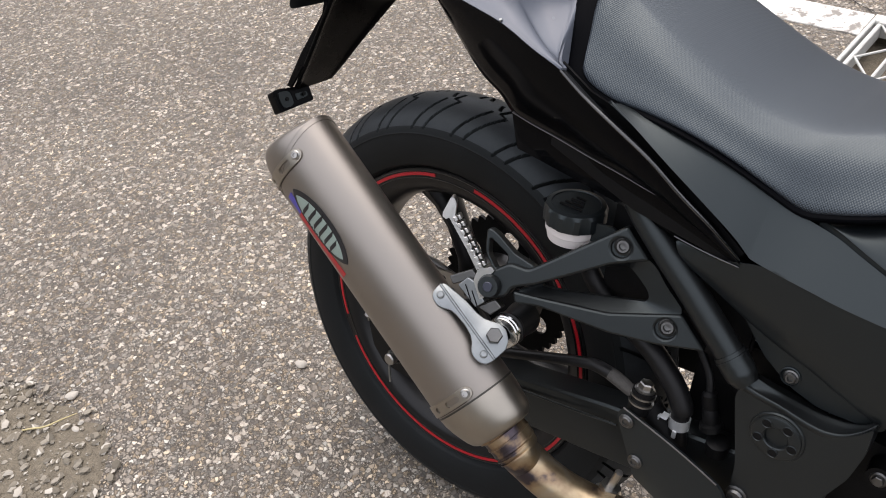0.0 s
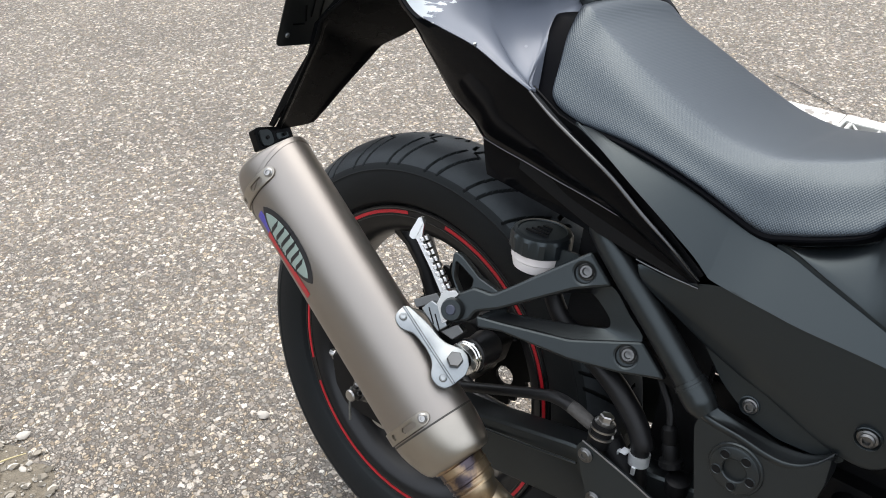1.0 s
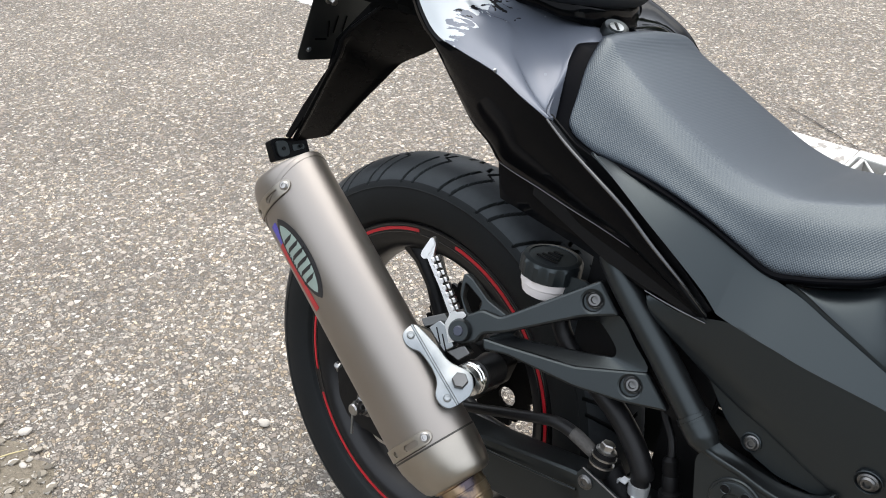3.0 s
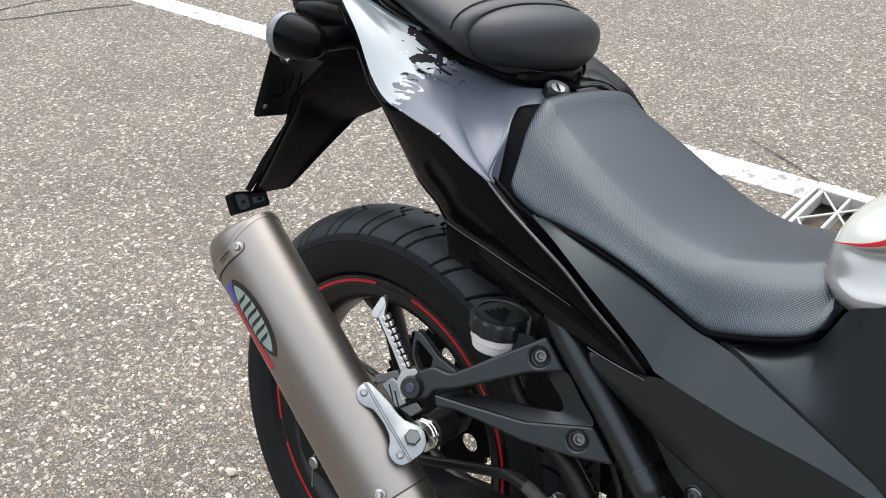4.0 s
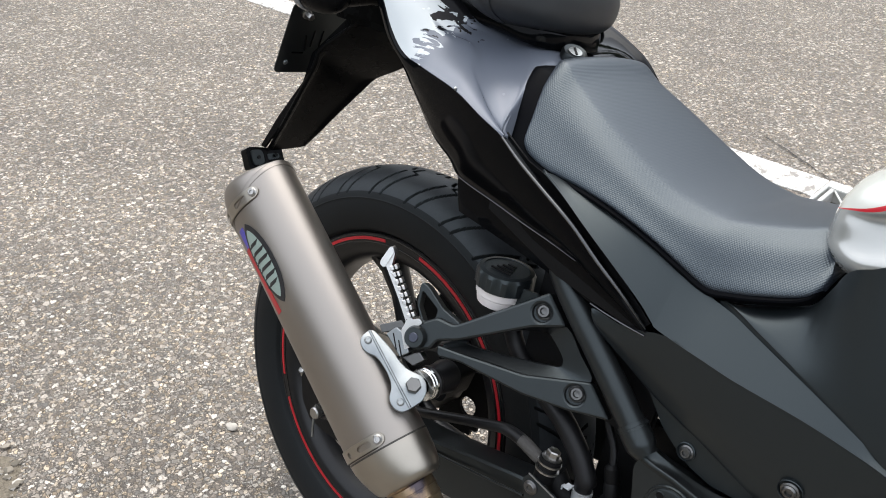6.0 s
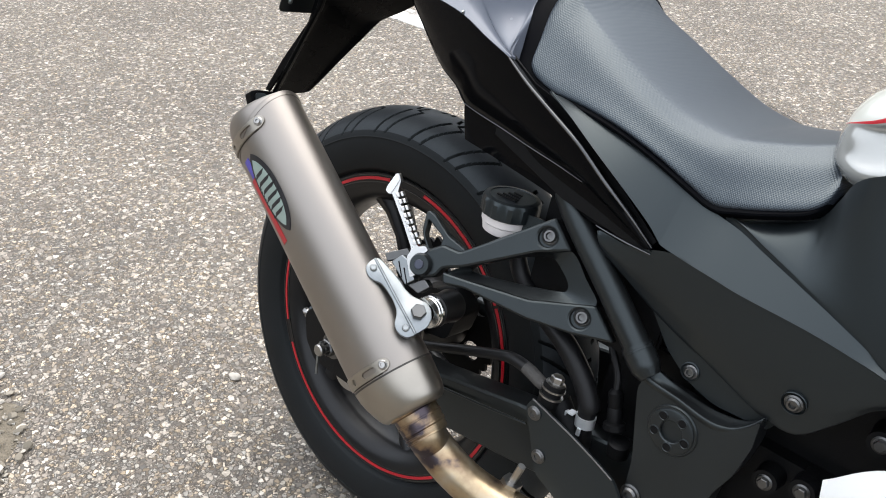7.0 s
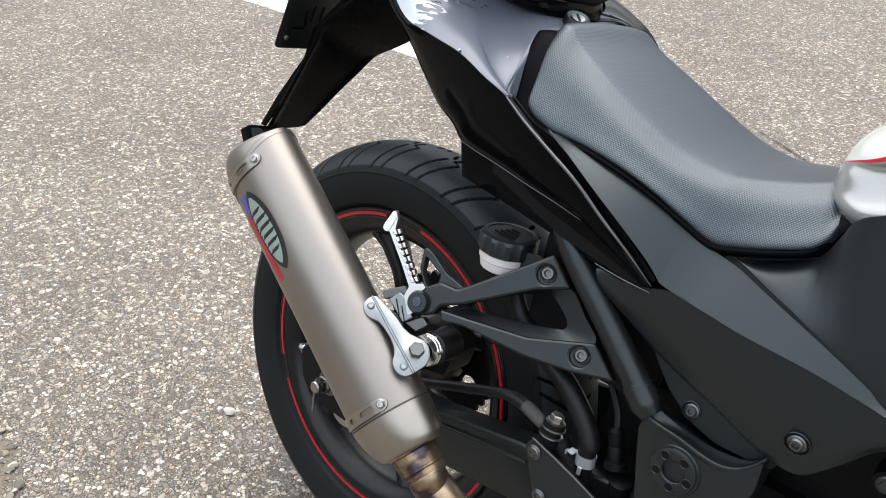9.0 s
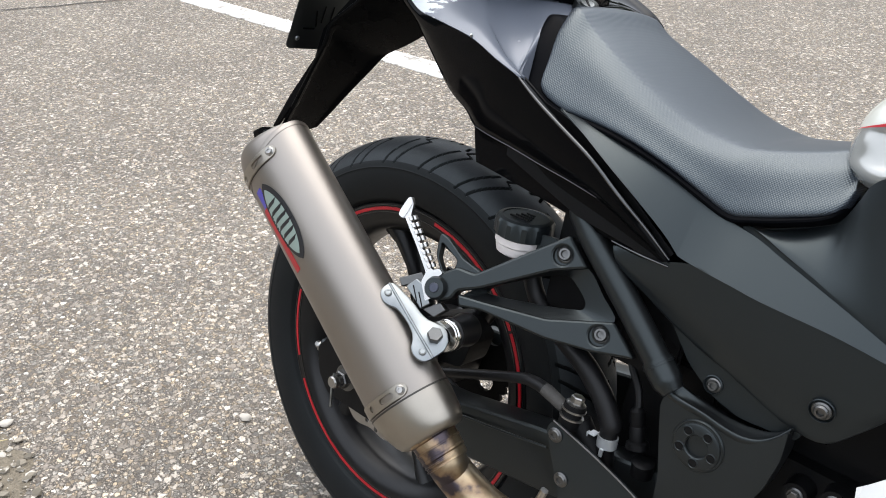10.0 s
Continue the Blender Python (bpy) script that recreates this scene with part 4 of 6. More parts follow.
def build_peg():
    """Folded-up alloy footpeg with a ribbed tread along one edge."""
    a, b = V(0.166, -0.207, 0.526), V(0.122, -0.211, 0.604)
    d = (b - a).normalized()
    n = V(0.45, -0.8, 0.35)
    n = (n - d * n.dot(d)).normalized()
    w = n.cross(d)
    if w.x < 0:
        w = -w
    out = [(-0.0182, -0.0076), (-0.0167, 0.0005), (-0.0039, 0.001), (0.0036, 0.0106), (0.0068, 0.0192), (0.0125, 0.0171), (0.0131, 0.009), (0.04, 0.0035), (0.0734, -0.001), (0.079, 0.0015), (0.0885, 0.0066), (0.0958, 0.0068), (0.0965, 0.0036), (0.0849, -0.0095), (0.081, -0.0118), (0.0765, -0.009), (0.0765, -0.0062), (0.0416, -0.0014), (0.012, 0.0013), (0.0041, -0.0061)]
    ob = part("footpeg", prism(rounded(out, 0.002), (a + n * 0.007, n, d, w), 0.014, bevel=0.0016), ALU, moto, "bare aluminium folding footpeg, folded up")
    part("hook", prism(rounded([(0.079, -0.0045), (0.0765, -0.009), (0.081, -0.0118), (0.0852, -0.0095), (0.0968, 0.0038), (0.0958, 0.0068), (0.09, 0.0066)], 0.0016), (a + n * 0.0105, n, d, w), 0.006, bevel=0.0014), ALU, ob, "bent end stop")
    for i in range(8):
        s = 0.0155 + i * 0.0079
        e = 0.0013 - 0.1197 * (s - 0.0076)
        for e0, e1_, h in ((e + 0.0046, e + 0.0086, 0.0108), (e + 0.0091, e + 0.0126, 0.0075)):
            q = [(s, e0), (s + 0.0056, e0 - 0.0006), (s + 0.0056, e1_ - 0.0006), (s, e1_)]
            part("tread_rib", chamfered(rounded(q, 0.0008, 2), (a + n * h, n, d, w), 0.012, 0.0008, 0.0012), ALU, ob, angle=25)
    # steel clevis under the peg
    cl = part("clevis", chamfered(rounded([(-0.0345, -0.0125), (-0.0254, 0.0005), (-0.016, -0.002), (0.0004, -0.0191), (-0.0079, -0.029)], 0.002), (on_plane(CAST, 0, 0, 0.008), CAST[1], CAST[2], CAST[3]), 0.014, 0.0012, 0.0015), ZINC, ob, "plated steel clevis", angle=25)
    part("clevis_lip", chamfered(rounded([(-0.0488, -0.0086), (-0.0254, 0.0084), (-0.0172, 0.0024), (-0.0419, -0.0161)], 0.002), (on_plane(CAST, 0, 0, 0.002), CAST[1], CAST[2], CAST[3]), 0.008, 0.001, 0.001), DULL, cl, angle=25)
    part("clevis_foot", chamfered(rounded([(-0.0074, -0.0285), (0.0096, -0.0134), (0.019, -0.0189), (0.0092, -0.0317)], 0.002), (on_plane(CAST, 0, 0, 0.004), CAST[1], CAST[2], CAST[3]), 0.012, 0.001, 0.001), DULL, cl, angle=25)
    for i in range(2):
        a0, b0 = -0.026 + 0.009 * i, -0.012 - 0.004 * i
        part("clevis_groove", tube([on_plane(CAST, a0, b0 + 0.004, 0.0083), on_plane(CAST, a0 + 0.011, b0 - 0.011, 0.0083)], 0.0007, 6, 1), DARK, cl)


build_hanger()
build_casting()
build_peg()


# ---- frame, swingarm, brake parts ----
def build_frame():
    part("frame_tube", tube([(0.25, -0.132, 0.695), (0.28, -0.137, 0.663), (0.316, -0.142, 0.626), (0.375, -0.144, 0.574), (0.434, -0.145, 0.519)], 0.0142, 28, 5), FRAME, moto, "satin black frame tube")
    part("frame_tube", tube([(0.25, 0.132, 0.70), (0.318, 0.14, 0.628), (0.434, 0.142, 0.515)], 0.0135, 20, 5), FRAME, moto, "satin black frame tube")
    rim = [(0.44, -0.152, 0.514), (0.4526, -0.152, 0.511), (0.4775, -0.152, 0.5093), (0.5024, -0.152, 0.5053), (0.5196, -0.152, 0.5053), (0.534, -0.15, 0.5098), (0.546, -0.148, 0.5204), (0.5545, -0.146, 0.5323)]
    lip = [(0.446, -0.145, 0.5215), (0.456, -0.143, 0.517), (0.4814, -0.136, 0.5088), (0.5056, -0.135, 0.507), (0.5223, -0.135, 0.5087), (0.536, -0.1365, 0.513), (0.5475, -0.139, 0.5215), (0.556, -0.142, 0.5335)]
    out = [(p[0], p[2] - 0.003) for p in rim] + [(0.556, 0.5), (0.55, 0.465), (0.538, 0.435), (0.532, 0.33), (0.46, 0.33), (0.455, 0.42), (0.4436, 0.4644), (0.436, 0.496)]
    F = plane_frame((0, -0.1515, 0), (0, -1, 0), (1, 0, 0))
    plate = part("pivot_plate", prism(rounded(out, 0.006), F, 0.03, bevel=0.002), FRAME, moto, "black cast frame plate at the swingarm pivot")
    secs = []
    for a, b in zip(rim, lip):
        a, b = V(*a), V(*b)
        secs.append([a + V(0, 0.0002, -0.007), a + V(0, -0.0014, -0.0035), a + V(0, -0.0005, -0.0004), a.lerp(b, 0.25) + V(0, 0, -0.0012), a.lerp(b, 0.7) + V(0, 0, -0.0015), b, b + V(0, 0.002, -0.001), b + V(0, 0.003, -0.012)])
    part("top_ledge", skin(secs, 5, 3, 0.0015), FRAME, plate, angle=60)
    part("tube_weld", tube([(0.418, -0.1445, 0.5335), (0.428, -0.1455, 0.5245), (0.436, -0.147, 0.518), (0.444, -0.148, 0.512)], [0.0158, 0.0162, 0.0155, 0.011], 24, 4), FRAME, plate)
    part("tube_step", lathe([(0.0142, -0.0015), (0.0166, -0.001), (0.0168, 0.001), (0.0142, 0.0015)], (0.4215, -0.1448, 0.5306), (0.73, -0.02, -0.68), 28), FRAME, plate)
    bolt(plate, (0.4657, -0.1525, 0.3834), (0, -1, 0), 0.0085, 0.006, "socket", DULL, "socket_bolt", "dull socket-head bolt")
    c = V(0.4832, -0.1525, 0.474)
    part("pivot_cover", lathe([(0.0262, -0.004), (0.0262, -0.0002), (0.0252, 0.0012), (0.0236, 0.0012), (0.023, 0.0028), (0.0215, 0.0036), (0.0122, 0.0036), (0.0112, 0.0026), (0.0105, -0.005), (0, -0.006)], c, (0, -1, 0), 56), FRAME, plate, "round pivot cover with small holes")
    for i in range(5):
        a = radians(72 * i + 60)
        at = c + V(0.0168 * math.cos(a), -0.0036, 0.0168 * math.sin(a))
        part("cover_hole", lathe([(0.0052, -0.001), (0.0052, 0.0005), (0.0045, 0.0009), (0.0039, 0.0002), (0.0035, -0.003), (0, -0.003)], at, (0, -1, 0), 20), FRAME, plate)
        # dark disc near the mouth stands in for the shade inside the hole
        part("hole_shade", lathe([(0, 0.0002), (0.0038, 0.0002), (0.0038, 0.0004), (0, 0.0004)], at, (0, -1, 0), 16), DARK, plate)
    return plate


def build_swingarm():
    for sgn in (-1, 1):
        rings = []
        for x, zt, zb, y0, y1 in ((-0.075, 0.325, 0.287, 0.105, 0.13), (-0.03, 0.337, 0.272, 0.1, 0.135), (0.06, 0.345, 0.278, 0.098, 0.138), (0.18, 0.36, 0.29, 0.096, 0.136), (0.3, 0.385, 0.305, 0.092, 0.13), (0.47, 0.41, 0.33, 0.085, 0.12)):
            q = rounded([(y0, zb), (y1, zb), (y1, zt), (y0, zt)], 0.008, 3)
            rings.append([V(x, sgn * a, b) for a, b in q])
        arm = part("swingarm", loft(rings), FRAME, moto, "black box-section swingarm", angle=30)
        if sgn < 0:
            part("edge_line", tube([(0.17, -0.1385, 0.3445), (0.1853, -0.1385, 0.3466), (0.256, -0.138, 0.3595), (0.3204, -0.137, 0.3727)], 0.0016, 8, 3), FRAME, arm)
        end = rounded([(-0.068, 0.318), (-0.05, 0.342), (0.06, 0.343), (0.06, 0.262), (0.0, 0.26), (-0.036, 0.26), (-0.058, 0.282)], 0.006)
        part("adjuster_plate", prism(end, plane_frame((0, sgn * 0.14, 0), (0, sgn, 0), (1, 0, 0)), 0.006, bevel=0.0012) if sgn < 0 else block(-0.05, 0.04, 0.136, 0.14, 0.283, 0.327), DARK, arm)
    nut = bolt(moto, (0, -0.145, AXLE), (0, -1, 0), 0.0145, 0.012, "hex", DULL, "axle_nut", "castellated steel axle nut")
    for i in range(6):
        a = radians(60 * i + 30)
        part("castellation", block(-0.0028, 0.0028, -0.002, 0.002, 0, 0.006, 0.0006), DULL, nut).matrix_world = pose(0.0085 * math.cos(a), -0.157, AXLE + 0.0085 * math.sin(a), 90, 0, 0) @ pose(0, 0, 0, 0, 0, 60 * i + 120)
    part("axle_end", lathe([(0, 0), (0.0085, 0), (0.0085, 0.024), (0.007, 0.026), (0, 0.026)], (0, -0.145, AXLE), (0, -1, 0), 20), STEEL, nut)
    part("split_pin", tube([(-0.002, -0.166, AXLE + 0.012), (-0.001, -0.168, AXLE - 0.005), (0.004, -0.17, AXLE - 0.035)], 0.0018, 8, 4), ZINC, nut, "bright split pin")
    bolt(moto, (-0.085, -0.118, 0.306), (-1, 0, 0), 0.006, 0.01, "hex", STEEL, "adjuster_bolt", "chain adjuster bolt")


def build_brake():
    caliper = part("brake_caliper", prism(rounded([(0.05, 0.345), (0.13, 0.36), (0.14, 0.405), (0.1, 0.425), (0.05, 0.4)], 0.01), plane_frame((0, -0.065, 0), (0, -1, 0), (1, 0, 0)), 0.05, bevel=0.004), DARK, moto, "dark brake caliper behind the muffler")
    part("caliper_bracket", prism(rounded([(-0.03, 0.24), (0.0, 0.27), (0.04, 0.29), (0.1, 0.35), (0.06, 0.39), (-0.02, 0.33), (-0.05, 0.3)], 0.01), plane_frame((0, -0.088, 0), (0, -1, 0), (1, 0, 0)), 0.012, bevel=0.002), DARK, caliper)
    hose = part("brake_hose", tube([(0.1, -0.13, 0.372), (0.1523, -0.145, 0.3899), (0.2216, -0.147, 0.4197), (0.2688, -0.148, 0.44), (0.2879, -0.148, 0.4455), (0.3082, -0.148, 0.4444), (0.3294, -0.148, 0.4383), (0.342, -0.147, 0.4345)], [0.0062, 0.0062, 0.0062, 0.0064, 0.007, 0.0072, 0.0066, 0.005], 18, 6), HOSE, moto, "black brake hose with dusty sleeve")
    part("sleeve", tube([(0.3059, -0.148, 0.4446), (0.314, -0.148, 0.443), (0.3294, -0.148, 0.4383), (0.3352, -0.148, 0.4368)], [0.0074, 0.0077, 0.0073, 0.0068], 18, 5), SLEEVE, hose, "dusty ribbed sleeve")
    b = bolt(moto, (0.347, -0.147, 0.447), (0.05, 0.1, 1), 0.0085, 0.009, "hex", STEEL, "banjo_bolt", "steel banjo bolt")
    part("banjo", lathe([(0.005, -0.03), (0.012, -0.028), (0.0125, -0.016), (0.0105, -0.014), (0.0105, -0.008), (0.0125, -0.006), (0.0125, -0.001), (0.008, 0.0)], (0.347, -0.147, 0.447), (0.05, 0.1, 1), 28), DARK, b)
    part("banjo_washer", lathe([(0.006, -0.0075), (0.0135, -0.0075), (0.0135, -0.0055), (0.006, -0.0055)], (0.347, -0.147, 0.447), (0.05, 0.1, 1), 28), STEEL, b)
    part("banjo_washer", lathe([(0.006, -0.0165), (0.0135, -0.0165), (0.0135, -0.0145), (0.006, -0.0145)], (0.347, -0.147, 0.447), (0.05, 0.1, 1), 28), STEEL, b)
    part("master_cylinder", tube([(0.35, -0.138, 0.425), (0.372, -0.135, 0.395), (0.4, -0.13, 0.355)], [0.014, 0.015, 0.014], 20, 3), DARK, moto, "black brake master cylinder")
    # fluid reservoir and its hose
    c = V(0.225, -0.13, 0.572)
    up = V(0.0, -0.05, 1)
    res = part("fluid_reservoir", lathe([(0, 0.0), (0.022, 0.0), (0.027, 0.003), (0.0285, 0.01), (0.0285, 0.0125), (0.03, 0.014), (0.03, 0.026), (0, 0.026)], c, up, 48), RESERVOIR, moto, "milky white brake fluid reservoir")
    n = 72
    rings = []
    u, v = basis(up)
    for r, h in ((0.0, 0.022), (0.0305, 0.022), (0.0325, 0.0235), (0.0325, 0.039), (0.031, 0.0425), (0.026, 0.0435), (0.0255, 0.0425), (0.0, 0.0425)):
        rings.append([c + Vector(up).normalized() * h + (max(r, 1e-5) + (0.0007 * (1 if i % 6 < 3 else -1) if 0.023 < h < 0.04 and r > 0.03 else 0)) * (math.cos(2 * math.pi * i / n) * u + math.sin(2 * math.pi * i / n) * v) for i in range(n)])
    part("cap", loft(rings), PLASTIC, res, "ribbed black screw cap", angle=30)
    for i in range(4):
        s = -0.016 + i * 0.0075
        part("cap_mark", block(c.x - 0.012 + 0.002 * i, c.x + 0.014 - 0.003 * i, c.y + s, c.y + s + 0.0022, c.z + 0.0425, c.z + 0.0443, bevel=0), DARK, res)
    part("tab", prism(rounded([(0.0, 0.0), (0.03, -0.004), (0.034, 0.012), (0.028, 0.022), (0.004, 0.02)], 0.005), plane_frame((0.248, -0.143, 0.586), (0.1, -1, 0.1), (1, 0, 0)), 0.004, bevel=0.001), PLASTIC, res)
    bolt(res, (0.275, -0.147, 0.596), (0.1, -1, 0.1), 0.004, 0.003, "socket", STEEL, "screw")
    part("reservoir_hose", tube([(0.232, -0.122, 0.575), (0.25, -0.118, 0.53), (0.285, -0.121, 0.505), (0.3132, -0.124, 0.4925), (0.3359, -0.126, 0.482), (0.3543, -0.128, 0.4693), (0.371, -0.13, 0.4544), (0.3838, -0.132, 0.4376), (0.386, -0.132, 0.431)], [0.01, 0.0105, 0.011, 0.0115, 0.012, 0.012, 0.012, 0.012, 0.012], 20, 6), HOSE, moto, "thick black rubber hose")
    part("inner_hose", tube([(0.3835, -0.132, 0.436), (0.3852, -0.132, 0.4202), (0.3858, -0.132, 0.4057), (0.388, -0.126, 0.384)], 0.0098, 18, 4), HOSE, moto, "black rubber hose end under the clamp")
    cl = part("hose_clamp", lathe([(0.0095, -0.006), (0.0112, -0.006), (0.0112, 0.006), (0.0095, 0.006)], (0.3855, -0.132, 0.4165), (0.05, 0.0, -1), 32), CLAMP, moto, "plated hose clamp")
    part("clamp_ear", block(0.3665, 0.3685, -0.147, -0.136, 0.4115, 0.4235, bevel=0.0006), CLAMP, cl)
    part("clamp_ear", block(0.3685, 0.3765, -0.147, -0.136, 0.4215, 0.4235, bevel=0.0006), CLAMP, cl)
    part("clamp_tail", block(0.3845, 0.389, -0.1445, -0.142, 0.402, 0.4115, bevel=0.0005), CLAMP, cl)


def build_heel_guard():
    out = [(0.3295, 0.414), (0.3352, 0.4265), (0.385, 0.415), (0.424, 0.4035), (0.45, 0.394), (0.47, 0.37), (0.46, 0.32), (0.41, 0.325), (0.362, 0.345), (0.347, 0.378)]
    g = part("heel_guard", prism(rounded(out, 0.006), plane_frame((0, -0.166, 0), (0, -1, 0), (1, 0, 0)), 0.004, bevel=0.001), PLASTIC, moto, "black heel guard plate with pale upper edge")
    part("edge", tube([(0.336, -0.1665, 0.427), (0.385, -0.1665, 0.4152), (0.424, -0.1665, 0.4037), (0.448, -0.1665, 0.395)], 0.001, 8, 3), DULL, g, "bare metal edge")
    for x, z in ((0.3425, 0.4125), (0.3615, 0.367)):
        bolt(g, (x, -0.167, z), (0, -1, 0), 0.0065, 0.003, "socket", DULL, "socket_bolt", "dull socket-head bolt")
    rod = part("brake_rod", tube([(0.352, -0.178, 0.352), (0.344, -0.178, 0.318), (0.338, -0.178, 0.29)], 0.0045, 14, 3), STEEL, moto, "steel brake push rod with lock nut")
    part("lock_nut", lathe([(0.004, -0.006), (0.012, -0.006), (0.012, 0.006), (0.004, 0.006)], (0.345, -0.178, 0.322), (0.2, 0, 1), sides=6), STEEL, rod)
    part("spring_seat", lathe([(0.004, -0.003), (0.016, -0.002), (0.017, 0.004), (0.014, 0.008), (0.004, 0.008)], (0.342, -0.178, 0.306), (0.2, 0, 1), 28), ALU, rod)


def build_inner():
    """Dark parts deep inside: engine, battery box, shock, wiring."""
    eng = bmesh.new()
    block(0.5, 0.86, -0.1, 0.1, 0.2, 0.5, 0.02, bm=eng)
    block(0.56, 0.8, -0.085, 0.085, 0.48, 0.68, 0.015, bm=eng)
    e = part("engine", eng, DARK, moto, "dark engine cases")
    part("clutch_cover", lathe([(0, 0.0), (0.075, 0.0), (0.085, 0.01), (0.08, 0.03), (0.06, 0.042), (0, 0.045)], (0.66, -0.1, 0.38), (0, -1, 0), 48), DARK, e)
    for x, y, z in ((0.571, -0.122, 0.459), (0.603, -0.12, 0.469), (0.643, -0.12, 0.549)):
        part("bolt_post", lathe([(0, -0.03), (0.014, -0.03), (0.012, 0.0), (0, 0.0)], (x, y, z), (0, -1, 0), 20), DARK, e)
        bolt(e, (x, y, z), (0, -1, 0), 0.0062, 0.005, "hex", DULL, "hex_bolt", "dull hexagonal bolt")
    inner = bmesh.new()
    block(0.34, 0.5, -0.06, 0.09, 0.5, 0.66, 0.01, bm=inner)
    block(0.43, 0.52, -0.1, 0.1, 0.3, 0.5, 0.01, bm=inner)
    part("battery_box", inner, DARK, moto, "black inner fender and battery box")
    # dark sheets added where bright ground would show through
    part("gap_backing", block(0.262, 0.43, -0.118, -0.11, 0.5, 0.7, 0.003), DARK, moto, "dark sheet added to close see-through gaps inside the frame")
    part("gap_backing", block(0.375, 0.47, -0.095, -0.085, 0.34, 0.52, 0.003), DARK, moto, "dark sheet added to close see-through gaps inside the frame")
    part("cable", tube([(0.37, -0.1, 0.54), (0.3765, -0.11, 0.5073), (0.3988, -0.12, 0.4812), (0.4069, -0.125, 0.4596)], 0.0042, 10, 5), HOSE, moto, "thin black cable")
    part("cable_end", lathe([(0.0045, 0.006), (0.008, 0.002), (0.0085, -0.01), (0.0075, -0.014), (0.0085, -0.016), (0.0085, -0.03), (0.012, -0.032), (0.0125, -0.038), (0, -0.038)], (0.4065, -0.125, 0.4605), (-0.3, 0.05, 1), 20), DARK, moto, "black cable boot")
    part("switch_bracket", prism(rounded([(0.402, 0.412), (0.418, 0.428), (0.438, 0.428), (0.44, 0.415), (0.405, 0.405)], 0.003), plane_frame((0, -0.132, 0), (0, -1, 0.4), (1, 0, 0)), 0.006, bevel=0.001), DARK, moto, "dark bracket for the brake switch")
    part("brake_switch", lathe([(0.008, -0.03), (0.012, -0.028), (0.012, -0.012), (0.008, -0.01), (0, -0.01)], (0.428, -0.13, 0.425), (0, -0.2, 1), 20), DARK, moto, "dark brake light switch")


build_frame()
build_swingarm()
build_brake()
build_heel_guard()
build_inner()


# ---- seats and bodywork ----
def cushion(rows, crown=0.004, bulge=0.005, n=4):
    """Rings of a cushion; each row gives the shoulder (x, half width, z) and the lower edge (x, half width, z)."""
    rings = []
    for xt, wt, zt, xb, wb, zb in rows:
        def at(y, z):
            return V(xb + (xt - xb) * (z - zb) / (zt - zb), y, z)

        half = [at(-wb + 0.006, zb), at(-wb, zb + 0.006)]
        for q in (0.33, 0.66):
            half.append(at(-(wb + (wt - wb) * q) - bulge * 3 * q * (1 - q), zb + (zt - zb) * q + bulge * 2 * q * (1 - q)))
        half += [at(-wt * 0.978, zt - 0.0042), at(-wt * 0.83, zt + crown * 0.15), at(-wt * 0.45, zt + crown * 0.8)]
        pts = half + [at(0, zt + crown)] + [V(p.x, -p.y, p.z) for p in reversed(half)]
        rings.append(catmull(pts, n) + [at(wb * 0.5, zb + 0.004), at(-wb * 0.5, zb + 0.004)])
    return list(zip(*[catmull(c, n) for c in zip(*rings)]))


